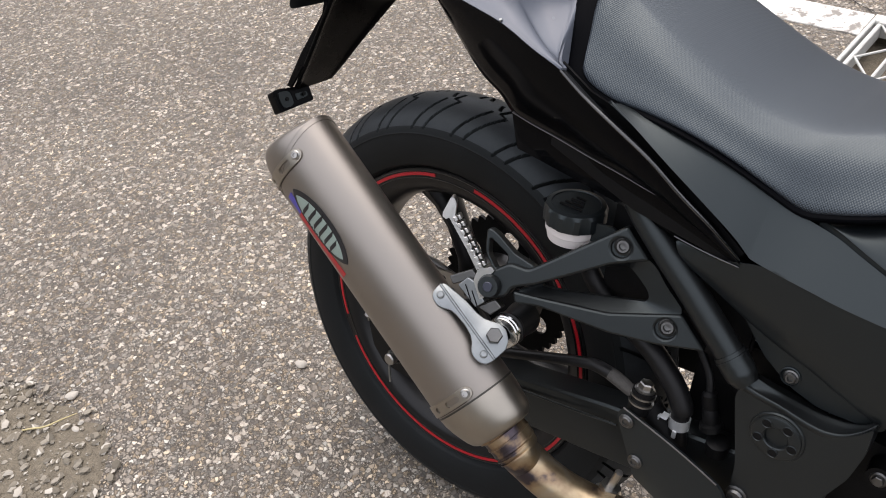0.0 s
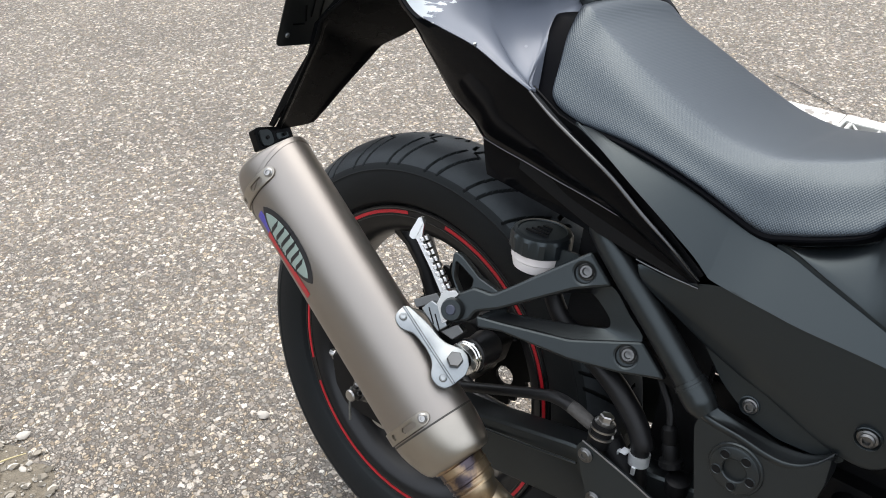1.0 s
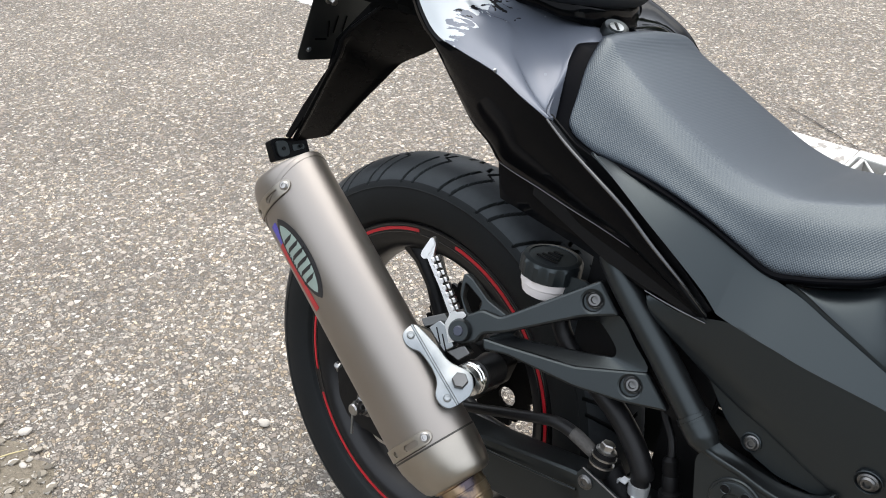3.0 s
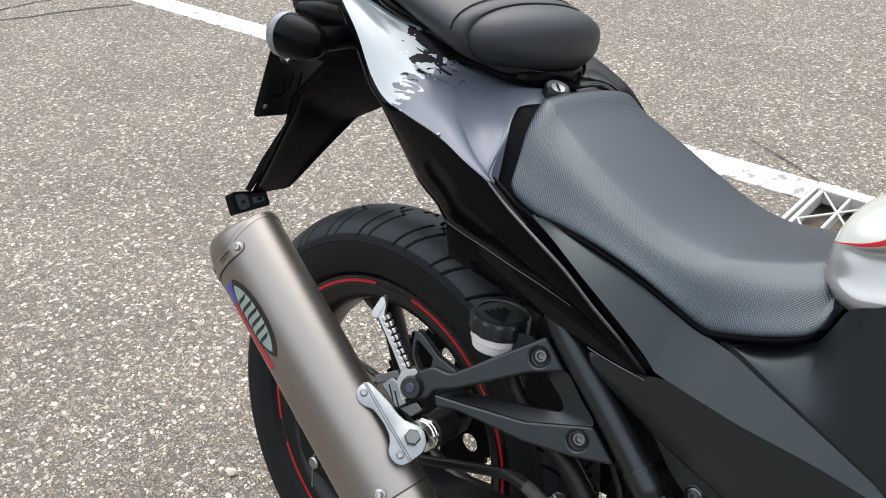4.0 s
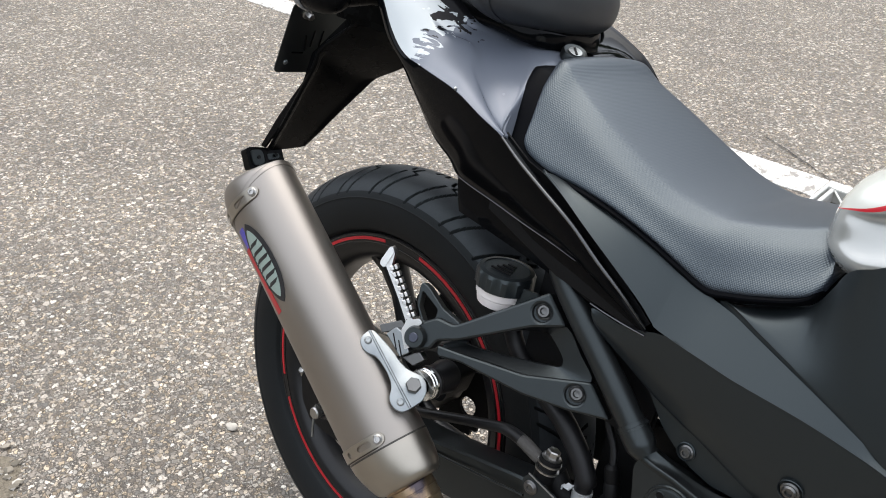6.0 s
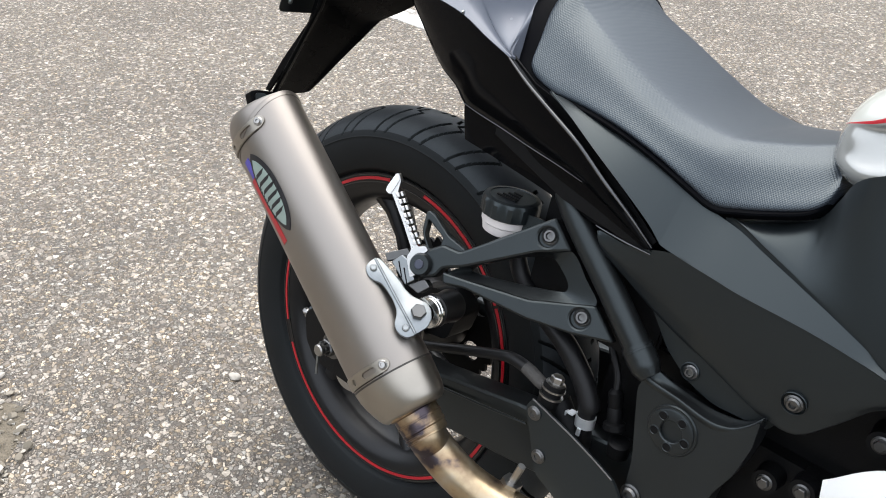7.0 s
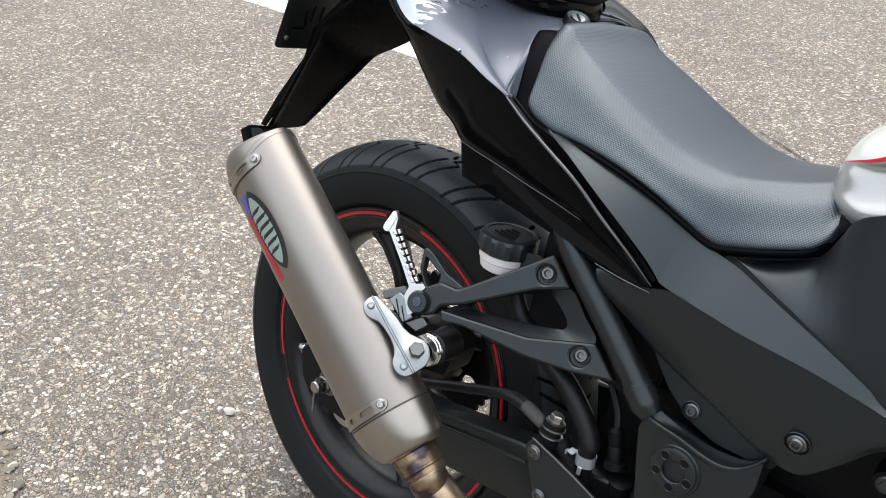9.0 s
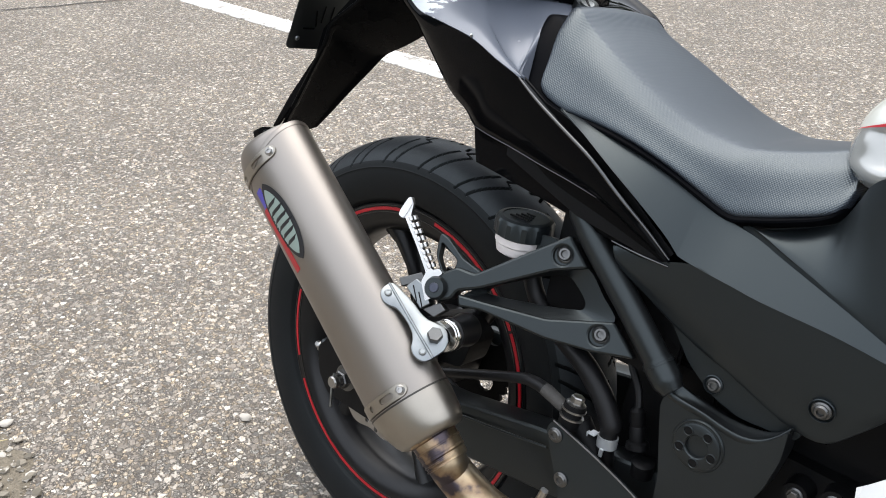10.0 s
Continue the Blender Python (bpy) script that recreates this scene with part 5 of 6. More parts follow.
def build_seats():
    st = [(0.199, 0.066, 0.822, 0.2228, 0.122, 0.7675), (0.1935, 0.081, 0.832, 0.22, 0.143, 0.7586), (0.1945, 0.0885, 0.8375, 0.2225, 0.1505, 0.7536), (0.207, 0.0925, 0.8365, 0.2357, 0.153, 0.7463), (0.228, 0.097, 0.8215, 0.2612, 0.1535, 0.7391), (0.268, 0.107, 0.8015, 0.297, 0.153, 0.7356), (0.32, 0.113, 0.7765, 0.3379, 0.151, 0.7279), (0.372, 0.114, 0.7555, 0.3787, 0.1475, 0.7151),
          (0.4155, 0.109, 0.748, 0.4125, 0.143, 0.7006), (0.437, 0.105, 0.7495, 0.4423, 0.1379, 0.6893), (0.456, 0.1, 0.753, 0.4674, 0.1381, 0.695), (0.48, 0.092, 0.7585, 0.4926, 0.1363, 0.7034), (0.5, 0.083, 0.7645, 0.5191, 0.1285, 0.7132), (0.509, 0.074, 0.768, 0.5302, 0.1195, 0.7229), (0.513, 0.06, 0.769, 0.5333, 0.107, 0.7355)]
    seat = part("rider_seat", loft(cushion(st)), SEAT, moto, "black vinyl rider seat with dotted grain", angle=50)
    # the base hangs lower than the cushion, so its black edge draws the shadow gap
    base = []
    for xt, wt, zt, xb, wb, zb in st:
        k = 1 - min(1, max(0, (xt - 0.2) / 0.07))
        base.append((xt - 0.019 * k, wt + 0.015 * k - 0.012 * (1 - k), zt - 0.011 * k - 0.014 * (1 - k), xb - 0.012 * k, wb + 0.0015 + 0.0035 * k, zb - 0.0055 - 0.0065 * k))
    part("seat_base", loft(cushion(base, 0.0, 0.004)), BASE, seat, "dark seat base edge, doubling as the shadow gap below the cushion")

    # pillion cushion: a domed front, and a cover that overhangs it along a seam
    def dome(x, k, up=0.0, w=0.119, h=0.038):
        out = []
        for i in range(48):
            t = 2 * math.pi * i / 48
            c, s = math.cos(t), math.sin(t)
            r = (abs(c) ** 2.3 + abs(s) ** 2.3) ** (-1 / 2.3)
            out.append(V(x - 0.012 * k * k * abs(c) ** 2, w * k * c * r, 0.8865 + up + h * k * s * r))
        return out

    front = [dome(x, k) for x, k in ((0.1665, 0.02), (0.1662, 0.2), (0.164, 0.45), (0.159, 0.68), (0.151, 0.85), (0.139, 0.955), (0.127, 0.99), (0.118, 0.985))]
    pil = part("pillion_seat", loft(front), SMOOTHVINYL, moto, "black vinyl pillion cushion", angle=50)
    cover = [dome(x, k, up, w, h) for x, k, up, w, h in ((0.1225, 0.96, 0.0, 0.119, 0.038), (0.1235, 1.015, 0.001, 0.119, 0.038), (0.121, 1.05, 0.0015, 0.119, 0.038), (0.114, 1.06, 0.002, 0.119, 0.038), (0.1, 1.055, 0.004, 0.119, 0.038), (0.06, 1.03, 0.015, 0.118, 0.036), (0.0, 1.0, 0.032, 0.114, 0.033), (-0.08, 1.0, 0.06, 0.102, 0.03), (-0.16, 1.0, 0.085, 0.082, 0.026), (-0.25, 0.9, 0.105, 0.058, 0.02), (-0.27, 0.5, 0.108, 0.058, 0.02))]
    part("cushion_cover", loft(cover), SMOOTHVINYL, pil, "ribbed black vinyl cover with an overhanging edge", angle=50)
    # dark tube for the seam and the shadow of the overhang
    part("seam", tube(dome(0.1205, 1.0)[:25][::2], 0.0026, 8, 2), HOSE, pil, "dark seam that also draws the shadow under the cover edge")
    part("stitching", tube([p + V(-0.013, 0, 0.004) for p in dome(0.12, 1.06)[:25][::2]], 0.0008, 6, 2), DARK, pil)
    # black base skirt, which also fills in the shadow beneath the cushion
    skirt = []
    for x, w, z0, z1 in ((0.158, 0.03, 0.838, 0.856), (0.15, 0.06, 0.84, 0.86), (0.135, 0.078, 0.843, 0.866), (0.11, 0.086, 0.848, 0.875), (0.06, 0.086, 0.85, 0.885), (0.0, 0.086, 0.865, 0.9), (-0.08, 0.084, 0.89, 0.925), (-0.2, 0.06, 0.925, 0.965)):
        skirt.append([V(x, y, z) for y, z in rounded([(-w - 0.004, z0), (w + 0.004, z0), (w, z1), (-w, z1)], 0.01, 4)])
    part("cushion_base", loft(list(zip(*[catmull(c, 3) for c in zip(*skirt)]))), GLOSS, pil, "gloss black cushion base, widened to draw the shadow below too")
    part("strap_loop", tube([(-0.06, -0.088, 0.905), (-0.03, -0.1, 0.9), (0.0, -0.1, 0.892), (0.03, -0.088, 0.882)], [0.004, 0.006, 0.006, 0.004], 12, 4), GLOSS, pil)


def build_tail():
    # stations from the tail to the front tip: outer ridge, lower edge, soft crest of the top, inner edge (x, y, z)
    ridge = [(-0.0826, -0.12, 0.8924), (-0.041, -0.13, 0.8607), (-0.0012, -0.142, 0.8239), (0.0347, -0.152, 0.8038), (0.0837, -0.166, 0.7979), (0.1401, -0.177, 0.7905), (0.1794, -0.181, 0.7771), (0.1994, -0.1815, 0.7703), (0.2149, -0.1815, 0.7645), (0.2419, -0.18, 0.7469), (0.2785, -0.178, 0.7272), (0.3134, -0.175, 0.7078), (0.3476, -0.17, 0.6825), (0.3806, -0.165, 0.6604), (0.4088, -0.16, 0.6384)]
    crest = [(-0.0765, -0.105, 0.896), (-0.031, -0.11, 0.8745), (0.0163, -0.116, 0.851), (0.0533, -0.12, 0.832), (0.0935, -0.113, 0.8262), (0.1311, -0.138, 0.8065), (0.173, -0.16, 0.7818), (0.2033, -0.173, 0.7695), (0.2162, -0.1792, 0.765)]
    inner = [(-0.0704, -0.09, 0.8961), (-0.0217, -0.09, 0.8853), (0.0339, -0.09, 0.8748), (0.072, -0.088, 0.856), (0.1, -0.072, 0.8465), (0.13, -0.055, 0.842), (0.178, -0.098, 0.818), (0.199, -0.159, 0.7715), (0.2168, -0.1782, 0.7648)]
    # outer face ends below at a crease, which runs on into the panel from the rear corner
    crease = [(-0.0921, -0.114, 0.8779), (-0.0496, -0.123, 0.8428), (-0.0097, -0.136, 0.8089), (0.024, -0.146, 0.794), (0.0598, -0.151, 0.7654), (0.0998, -0.152, 0.7283), (0.1306, -0.1535, 0.7115), (0.1479, -0.153, 0.6966), (0.174, -0.1553, 0.6926), (0.209, -0.158, 0.6885), (0.2475, -0.1608, 0.6828), (0.286, -0.163, 0.6778), (0.321, -0.1638, 0.6715), (0.366, -0.162, 0.653), (0.411, -0.1592, 0.6348)]
    block_low = [(0.157, -0.148, 0.6577), (0.1905, -0.15, 0.6545), (0.2369, -0.15, 0.6482), (0.2817, -0.15, 0.6415), (0.3247, -0.1505, 0.6345), (0.3719, -0.153, 0.6314), (0.411, -0.1575, 0.632)]
    for sgn, label in ((1, "gloss black tail side panel"), (-1, "gloss black tail side panel on the far side")):
        def side_of(p):
            return p if sgn > 0 else V(p.x, -p.y - 0.012, p.z + 0.018 * max(0, min(1, (0.33 - p.x) / 0.1)))

        secs = []
        for r, b in zip(ridge, crease):
            r, b = V(*r), V(*b)
            secs.append([side_of(p) for p in (b + V(0, 0.008, 0.0005), b + V(0, 0.001, -0.0004), b + V(0, -0.0003, 0.0006), b.lerp(r, 0.35) + V(0, -0.003, 0), b.lerp(r, 0.7) + V(0, -0.0026, 0), b.lerp(r, 0.96) + V(0, -0.0004, 0), r)])
        side = part("tail_side", skin(secs, 5, 3, 0.0, ease=False), GLOSS, moto, label, angle=60)
        secs = []
        for i, (b, d) in enumerate(zip(crease[8:], block_low)):
            b, d = V(*b) + V(0, 0.003, 0), V(*d)
            if i == 0:
                b = V(0.1478, -0.149, 0.6965)
                for back in (0.03, 0.004, 0.001):
                    secs.append([side_of(p + V(back * 0.3, back, 0)) for p in (b, b.lerp(d, 0.3), b.lerp(d, 0.7), d, d + V(0.004, 0.012, 0.002))])
            secs.append([side_of(p) for p in (b, b.lerp(d, 0.3) + V(0, -0.0008, 0), b.lerp(d, 0.7) + V(0, -0.0008, 0), d, d + V(0, 0.012, 0.002))])
        part("lower_block", skin(secs, 4, 3, 0.0, ease=False), GLOSS, side, angle=50)
        part("crease_edge", tube([side_of(V(*p) + V(0, -0.0004, 0.0004)) for p in crease[7:13]], [0.0005, 0.0007, 0.0008, 0.0008, 0.0007, 0.0004], 8, 4), GLOSSEDGE, side)
        if sgn > 0:
            # polished edge and the dark channel behind it
            edge = [V(*p) for p in ridge[8:]]
            part("ridge_edge", tube([p + V(0, -0.0006, 0.0006) for p in edge], [0.0011, 0.0016, 0.002, 0.002, 0.002, 0.0018, 0.0012], 10, 4), GLOSSEDGE, side, "bright polished edge")
            # added dark filler closes the gap below the channel
            out = [(0.2, 0.765), (0.235, 0.745), (0.27, 0.735), (0.3, 0.723), (0.36, 0.68), (0.41, 0.645), (0.4, 0.63), (0.3, 0.645), (0.2, 0.68)]
            part("backing", prism(out, plane_frame((0, -0.157, 0), (0, -1, 0), (1, 0, 0)), 0.003, bevel=0), DARK, side)
            chan = [[p, p + V(0.002, 0.006, -0.001), p + V(0.004, 0.012, -0.008), p + V(0.006, 0.016, -0.02)] for p in edge[:-1]]
            part("channel", skin(chan, 4, 2, 0.001), GLOSS, side)
    secs = []
    for i in range(9):
        r, c, n = V(*ridge[i]), V(*crest[i]), V(*inner[i])
        k = 1 if 3 <= i <= 6 else 0.3
        secs.append([r + V(0, 0, 0.0008), r.lerp(c, 0.3) + V(0, 0, 0.002 + 0.002 * k), r.lerp(c, 0.75) + V(0, 0, 0.0015 + 0.003 * k), c + V(0, 0, 0.003 * k), c.lerp(n, 0.25) - V(0, 0, 0.001 * k), c.lerp(n, 0.65), n, V(n.x + 0.01 * (i > 6), n.y * (0.5 if i < 7 else 0.93), n.z + (0.004 if i < 7 else -0.03)), V(n.x + 0.02 * (i > 6), n.y * (0.0 if i < 7 else 0.8), n.z + (0.005 if i < 7 else -0.06))])
    top = part("tail_top", skin(secs, 7, 4, 0.003), TAIL, moto, "silver and charcoal tail cover with black paint splashes", angle=60)
    bolt(top, (0.1395, -0.1765, 0.793), (0.1, -0.6, 0.7), 0.0013, 0.0015, "socket", ZINC, "rivet")
    # far half with a raised rim: charcoal paint made black for its dark reflection
    secs = []
    for x, zc, ye, ze in ((-0.07, 0.9, 0.085, 0.915), (0.0, 0.882, 0.105, 0.9), (0.06, 0.86, 0.118, 0.884), (0.121, 0.846, 0.122, 0.8675), (0.1635, 0.842, 0.121, 0.851), (0.192, 0.838, 0.12, 0.836), (0.216, 0.8, 0.13, 0.808)):
        secs.append([V(x, -0.004, zc), V(x, ye * 0.45, zc + 0.002), V(x, ye * 0.8, ze - 0.006), V(x, ye * 0.95, ze - 0.001), V(x, ye + 0.002, ze - 0.002), V(x, ye + 0.01, ze - 0.014), V(x, ye + 0.028, ze - 0.045), V(x, ye + 0.04, ze - 0.075)])
    part("tail_top", skin(secs, 6, 3, 0.003), GLOSS, moto, "far half of the tail cover, charcoal paint blackened as a dark reflection", angle=60)
    # seat lock
    c = V(0.1756, -0.026, 0.8425)
    d = V(0.35, -0.25, 0.9)
    lock = part("seat_lock", lathe([(0.0, -0.02), (0.0155, -0.02), (0.0155, -0.003), (0.0135, 0.0005), (0.0105, -0.001), (0, -0.001)], c, d, 36), FRAME, moto, "black seat lock with steel cylinder")
    part("lock_face", lathe([(0, -0.003), (0.008, -0.003), (0.008, 0.0005), (0, 0.0005)], c, d, 28), ZINC, lock)
    u, v = basis(d)
    # raised dark bar in place of the slot's shaded depth
    part("key_slot", prism([(-0.0065, -0.0013), (0.0065, -0.0013), (0.0065, 0.0013), (-0.0065, 0.0013)], (c + d.normalized() * 0.0012, d.normalized(), v, u), 0.001, bevel=0), DARK, lock)
    # mudguard: a tapering arm, broad upper face with side webs and a rolled rear edge
    secs, near = [], []
    for n, f, deep in (((-0.085, -0.055, 0.845), (-0.11, 0.055, 0.775), 0.004), ((-0.1329, -0.052, 0.8163), (-0.1614, 0.052, 0.738), 0.006), ((-0.18, -0.05, 0.781), (-0.1997, 0.05, 0.7159), 0.012), ((-0.2239, -0.05, 0.7466), (-0.2129, 0.05, 0.7057), 0.016), ((-0.2353, -0.05, 0.7179), (-0.235, 0.049, 0.681), 0.017), ((-0.26, -0.0475, 0.675), (-0.2725, 0.045, 0.6376), 0.016), ((-0.3, -0.042, 0.61), (-0.305, 0.04, 0.597), 0.012), ((-0.3334, -0.035, 0.5633), (-0.3321, 0.035, 0.5644), 0.006)):
        n, f = V(*n), V(*f)
        down = V(-0.8, 0, -0.6) * deep
        secs.append([n, n.lerp(f, 0.06) + down * 0.3, n.lerp(f, 0.14) + down * 0.95, n.lerp(f, 0.5) + down * 1.1, n.lerp(f, 0.86) + down * 0.9, n.lerp(f, 0.95) + down * 0.3, f])
        near.append(n)
    fen = part("rear_mudguard", skin(secs, 5, 3, 0.004), MUDGUARD, moto, "black plastic mudguard and plate carrier", angle=30)
    part("web_rim", tube(near[1:], [0.003, 0.0035, 0.0035, 0.003, 0.0025, 0.0025, 0.002], 10, 3), MUDGUARD, fen, "rounded rim of the side web")
    out = [(p.x, p.z) for p in near[1:]] + [(-0.345, 0.563), (-0.31, 0.622), (-0.262, 0.69), (-0.25, 0.735), (-0.19, 0.795), (-0.14, 0.83)]
    part("side_web", prism(out, plane_frame((0, -0.044, 0), (0, -1, 0), (1, 0, 0)), 0.004, bevel=0.001), MUDGUARD, fen)
    part("under_tail", block(-0.2, 0.0, -0.07, 0.07, 0.8, 0.845, 0.01), MUDGUARD, fen)
    # reflector bracket
    F = plane_frame((-0.332, -0.044, 0.5485), (0.85, -0.06, 0.5), (0.04, 0.9, 0.04))
    r = part("reflector_bracket", prism(rounded([(-0.03, -0.0165), (0.036, -0.013), (0.036, 0.013), (0.012, 0.014), (-0.02, 0.0185), (-0.03, 0.0165)], 0.004), F, 0.016, bevel=0.0015), MUDGUARD, moto, "black reflector bracket at the mudguard end")
    part("reflector_shell", prism(rounded([(-0.024, -0.0125), (-0.002, -0.0115), (-0.002, 0.0115), (-0.024, 0.0135)], 0.008), (F[0] + F[1] * 0.0035, F[1], F[2], F[3]), 0.006, bevel=0.001), FRAME, r)
    part("bracket_slot", prism(rounded([(0.006, -0.006), (0.028, -0.0045), (0.028, 0.003), (0.006, 0.004)], 0.003), (F[0] + F[1] * 0.001, F[1], F[2], F[3]), 0.002, bevel=0.0004), FRAME, r)
    # dark surface discs in place of shaded screw holes
    for a in (-0.012, 0.02):
        part("screw_hole", lathe([(0.0, 0.0015), (0.003, 0.0015), (0.003, -0.002), (0, -0.002)], F[0] + F[2] * a + F[1] * 0.0035, F[1], 14), DARK, r)
    # number plate seen from behind
    P = plane_frame((-0.262, 0, 0.752), (0.96, 0, -0.28), (0, 1, 0))
    plate = part("number_plate", prism(rounded([(-0.088, -0.055), (0.088, -0.055), (0.088, 0.055), (-0.088, 0.055)], 0.01), P, 0.0015, bevel=0.0004), FRAME, moto, "back of a dark number plate with pressed marks")
    for line in (((-0.066, -0.022), (-0.046, -0.022)), ((-0.05, 0.006), (-0.044, -0.018)), ((-0.036, 0.014), (-0.036, -0.012)), ((-0.02, 0.014), (-0.02, -0.012)), ((0.0, 0.012), (0.0, -0.02))):
        part("pressed_mark", tube([on_plane(P, a, b, 0.0004) for a, b in line], 0.0011, 8, 4), GLOSS, plate)
    bolt(plate, on_plane(P, -0.072, -0.038, 0.0005), P[1], 0.003, 0.002, "socket", ZINC, "rivet", "pale rivet")
    bolt(plate, on_plane(P, -0.062, 0.04, 0.002), P[1], 0.006, 0.012, "hex", STEEL, "hex_bolt", "steel bolt and nut")
    lampring = [[V(x, yy * w, 0.868 + zz * h) for yy, zz in circle2(1.0, 20)] for x, w, h in ((-0.13, 0.05, 0.02), (-0.15, 0.062, 0.03), (-0.2, 0.062, 0.032), (-0.25, 0.055, 0.03), (-0.27, 0.04, 0.02))]
    part("tail_lamp_housing", loft(lampring), MUDGUARD, moto, "black housing under the tail")
    # turn signals: a round pod on a stepped stalk
    for sgn in (-1, 1):
        c = V(-0.12, sgn * 0.155, 0.842)
        rings = []
        for s, k in ((0.05, 0.25), (0.046, 0.5), (0.034, 0.78), (0.015, 0.94), (-0.003, 0.97), (-0.012, 0.96), (-0.013, 0.9)):
            rings.append([c + V(s, 0.026 * k * math.cos(t), 0.027 * k * math.sin(t)) for t in (2 * math.pi * i / 28 for i in range(28))])
        pod = part("turn_signal", loft(rings), MUDGUARD, moto, "black turn signal with clear lens")
        rings = [[c + V(s, 0.026 * k * math.cos(t), 0.027 * k * math.sin(t)) for t in (2 * math.pi * i / 28 for i in range(28))] for s, k in ((-0.01, 1.0), (-0.013, 1.05), (-0.02, 1.03), (-0.028, 0.85), (-0.034, 0.45), (-0.036, 0.1))]
        part("lens", loft(rings), LENS, pod, "clear signal lens")
        part("stalk", tube([c + V(0.02, -sgn * 0.01, 0), c + V(0.03, -sgn * 0.05, 0.005), c + V(0.035, -sgn * 0.09, 0.01)], [0.016, 0.014, 0.016], 18, 4), MUDGUARD, pod)
        part("stalk_root", tube([c + V(-0.05, -sgn * 0.05, 0.024), c + V(-0.01, -sgn * 0.055, 0.024), c + V(0.02, -sgn * 0.07, 0.022), c + V(0.06, -sgn * 0.08, 0.02)], [0.012, 0.0185, 0.02, 0.018], 18, 4), MUDGUARD, pod)


def build_covers():
    # upper face: under the cushion edge down to the sloping crease
    upper = [((0.262, -0.164, 0.741), (0.262, -0.1675, 0.7455)), ((0.2667, -0.155, 0.7413), (0.2686, -0.1695, 0.743)), ((0.2892, -0.152, 0.7372), (0.2934, -0.1715, 0.7301)), ((0.3233, -0.147, 0.7302), (0.3282, -0.1725, 0.7091)), ((0.3605, -0.144, 0.7202), (0.3649, -0.1712, 0.6866)), ((0.3966, -0.1405, 0.7071), (0.3992, -0.1675, 0.6632)), ((0.4125, -0.139, 0.699), (0.4137, -0.1655, 0.6505)), ((0.4196, -0.1385, 0.6961), (0.4208, -0.1655, 0.6463)), ((0.449, -0.1365, 0.686), (0.45, -0.1662, 0.642)),
             ((0.474, -0.1382, 0.6805), (0.475, -0.1664, 0.639)), ((0.5017, -0.1426, 0.6714), (0.5024, -0.1662, 0.6355)), ((0.5608, -0.1526, 0.653), (0.5613, -0.165, 0.6318)), ((0.5991, -0.1576, 0.6396), (0.5994, -0.164, 0.627)), ((0.629, -0.156, 0.6265), (0.63, -0.163, 0.6217)), ((0.68, -0.163, 0.611), (0.68, -0.1632, 0.609))]
    lower = [(0.346, -0.15, 0.6278), (0.3531, -0.149, 0.6112), (0.3875, -0.145, 0.5919), (0.4217, -0.143, 0.5741), (0.4565, -0.143, 0.5609), (0.4892, -0.143, 0.5508), (0.5215, -0.143, 0.5386), (0.5517, -0.143, 0.5293), (0.5832, -0.145, 0.5307), (0.6085, -0.147, 0.558), (0.6371, -0.15, 0.5924), (0.68, -0.155, 0.6)]

    def crease_at(x):
        for (_, a), (_, b) in zip(upper, upper[1:]):
            if a[0] <= x <= b[0]:
                return V(*a).lerp(V(*b), (x - a[0]) / (b[0] - a[0]))
        return V(x, *upper[-1][1][1:])

    for sgn in (1, -1):
        def side(p):
            return V(p[0], sgn * p[1], p[2])

        secs = []
        for a, b in upper:
            a, b = V(*a), V(*b)
            secs.append([side(p) for p in (a, a.lerp(b, 0.3), a.lerp(b, 0.6), a.lerp(b, 0.88), b, b + V(0, 0.003, -0.002))])
        top = part("side_cover", skin(secs, 4, 2, 0.0015, ease=False), PLASTIC, moto, "matte dark grey side cover with a sloping crease", angle=45)
        # lower face, from the crease and the ledge behind the tail panel down to the lower edge
        secs = []
        for i, d in enumerate(lower):
            d = V(*d)
            x = d.x + (0.0 if i < 3 else 0.01)
            b = crease_at(x) if x > 0.411 else V(x, -0.152 - 0.13 * max(0, x - 0.346), 0.63)
            b = b + V(0, 0.0008, -0.0005)
            secs.append([side(p) for p in (b, b.lerp(d, 0.04) + V(0, -0.0004, 0), b.lerp(d, 0.3) + V(0, -0.002, 0), b.lerp(d, 0.65) + V(0, -0.003, 0), b.lerp(d, 0.93), d + V(0, 0.001, 0), d + V(0, 0.012, 0.001))])
        low = part("lower_face", skin(secs, 4, 2, 0.0015), PLASTIC, top, angle=40)
        ledge = [side(V(*p)) for p in ((0.3425, -0.1515, 0.6325), (0.362, -0.1545, 0.6318), (0.385, -0.158, 0.6318), (0.41, -0.161, 0.6325))]
        part("ledge_edge", tube(ledge, [0.001, 0.0013, 0.0013, 0.0008], 8, 4), GLOSSEDGE, top, "gloss black ledge edge")
        # front panel under the tank, upright
        fold = [(0.456, -0.133, 0.687), (0.474, -0.1375, 0.6847), (0.5017, -0.142, 0.6759), (0.5314, -0.147, 0.6666), (0.5425, -0.149, 0.6632), (0.5608, -0.152, 0.6575), (0.5991, -0.157, 0.6443), (0.64, -0.159, 0.621), (0.72, -0.166, 0.585)]
        head = [(0.4593, -0.117, 0.6806), (0.4875, -0.117, 0.6923), (0.5205, -0.117, 0.7064), (0.5301, -0.117, 0.7151), (0.5374, -0.119, 0.7317), (0.546, -0.128, 0.7499), (0.565, -0.1435, 0.763), (0.6, -0.149, 0.7745), (0.76, -0.16, 0.793)]
        secs = []
        for f, h in zip(fold, head):
            f, h = V(*f), V(*h)
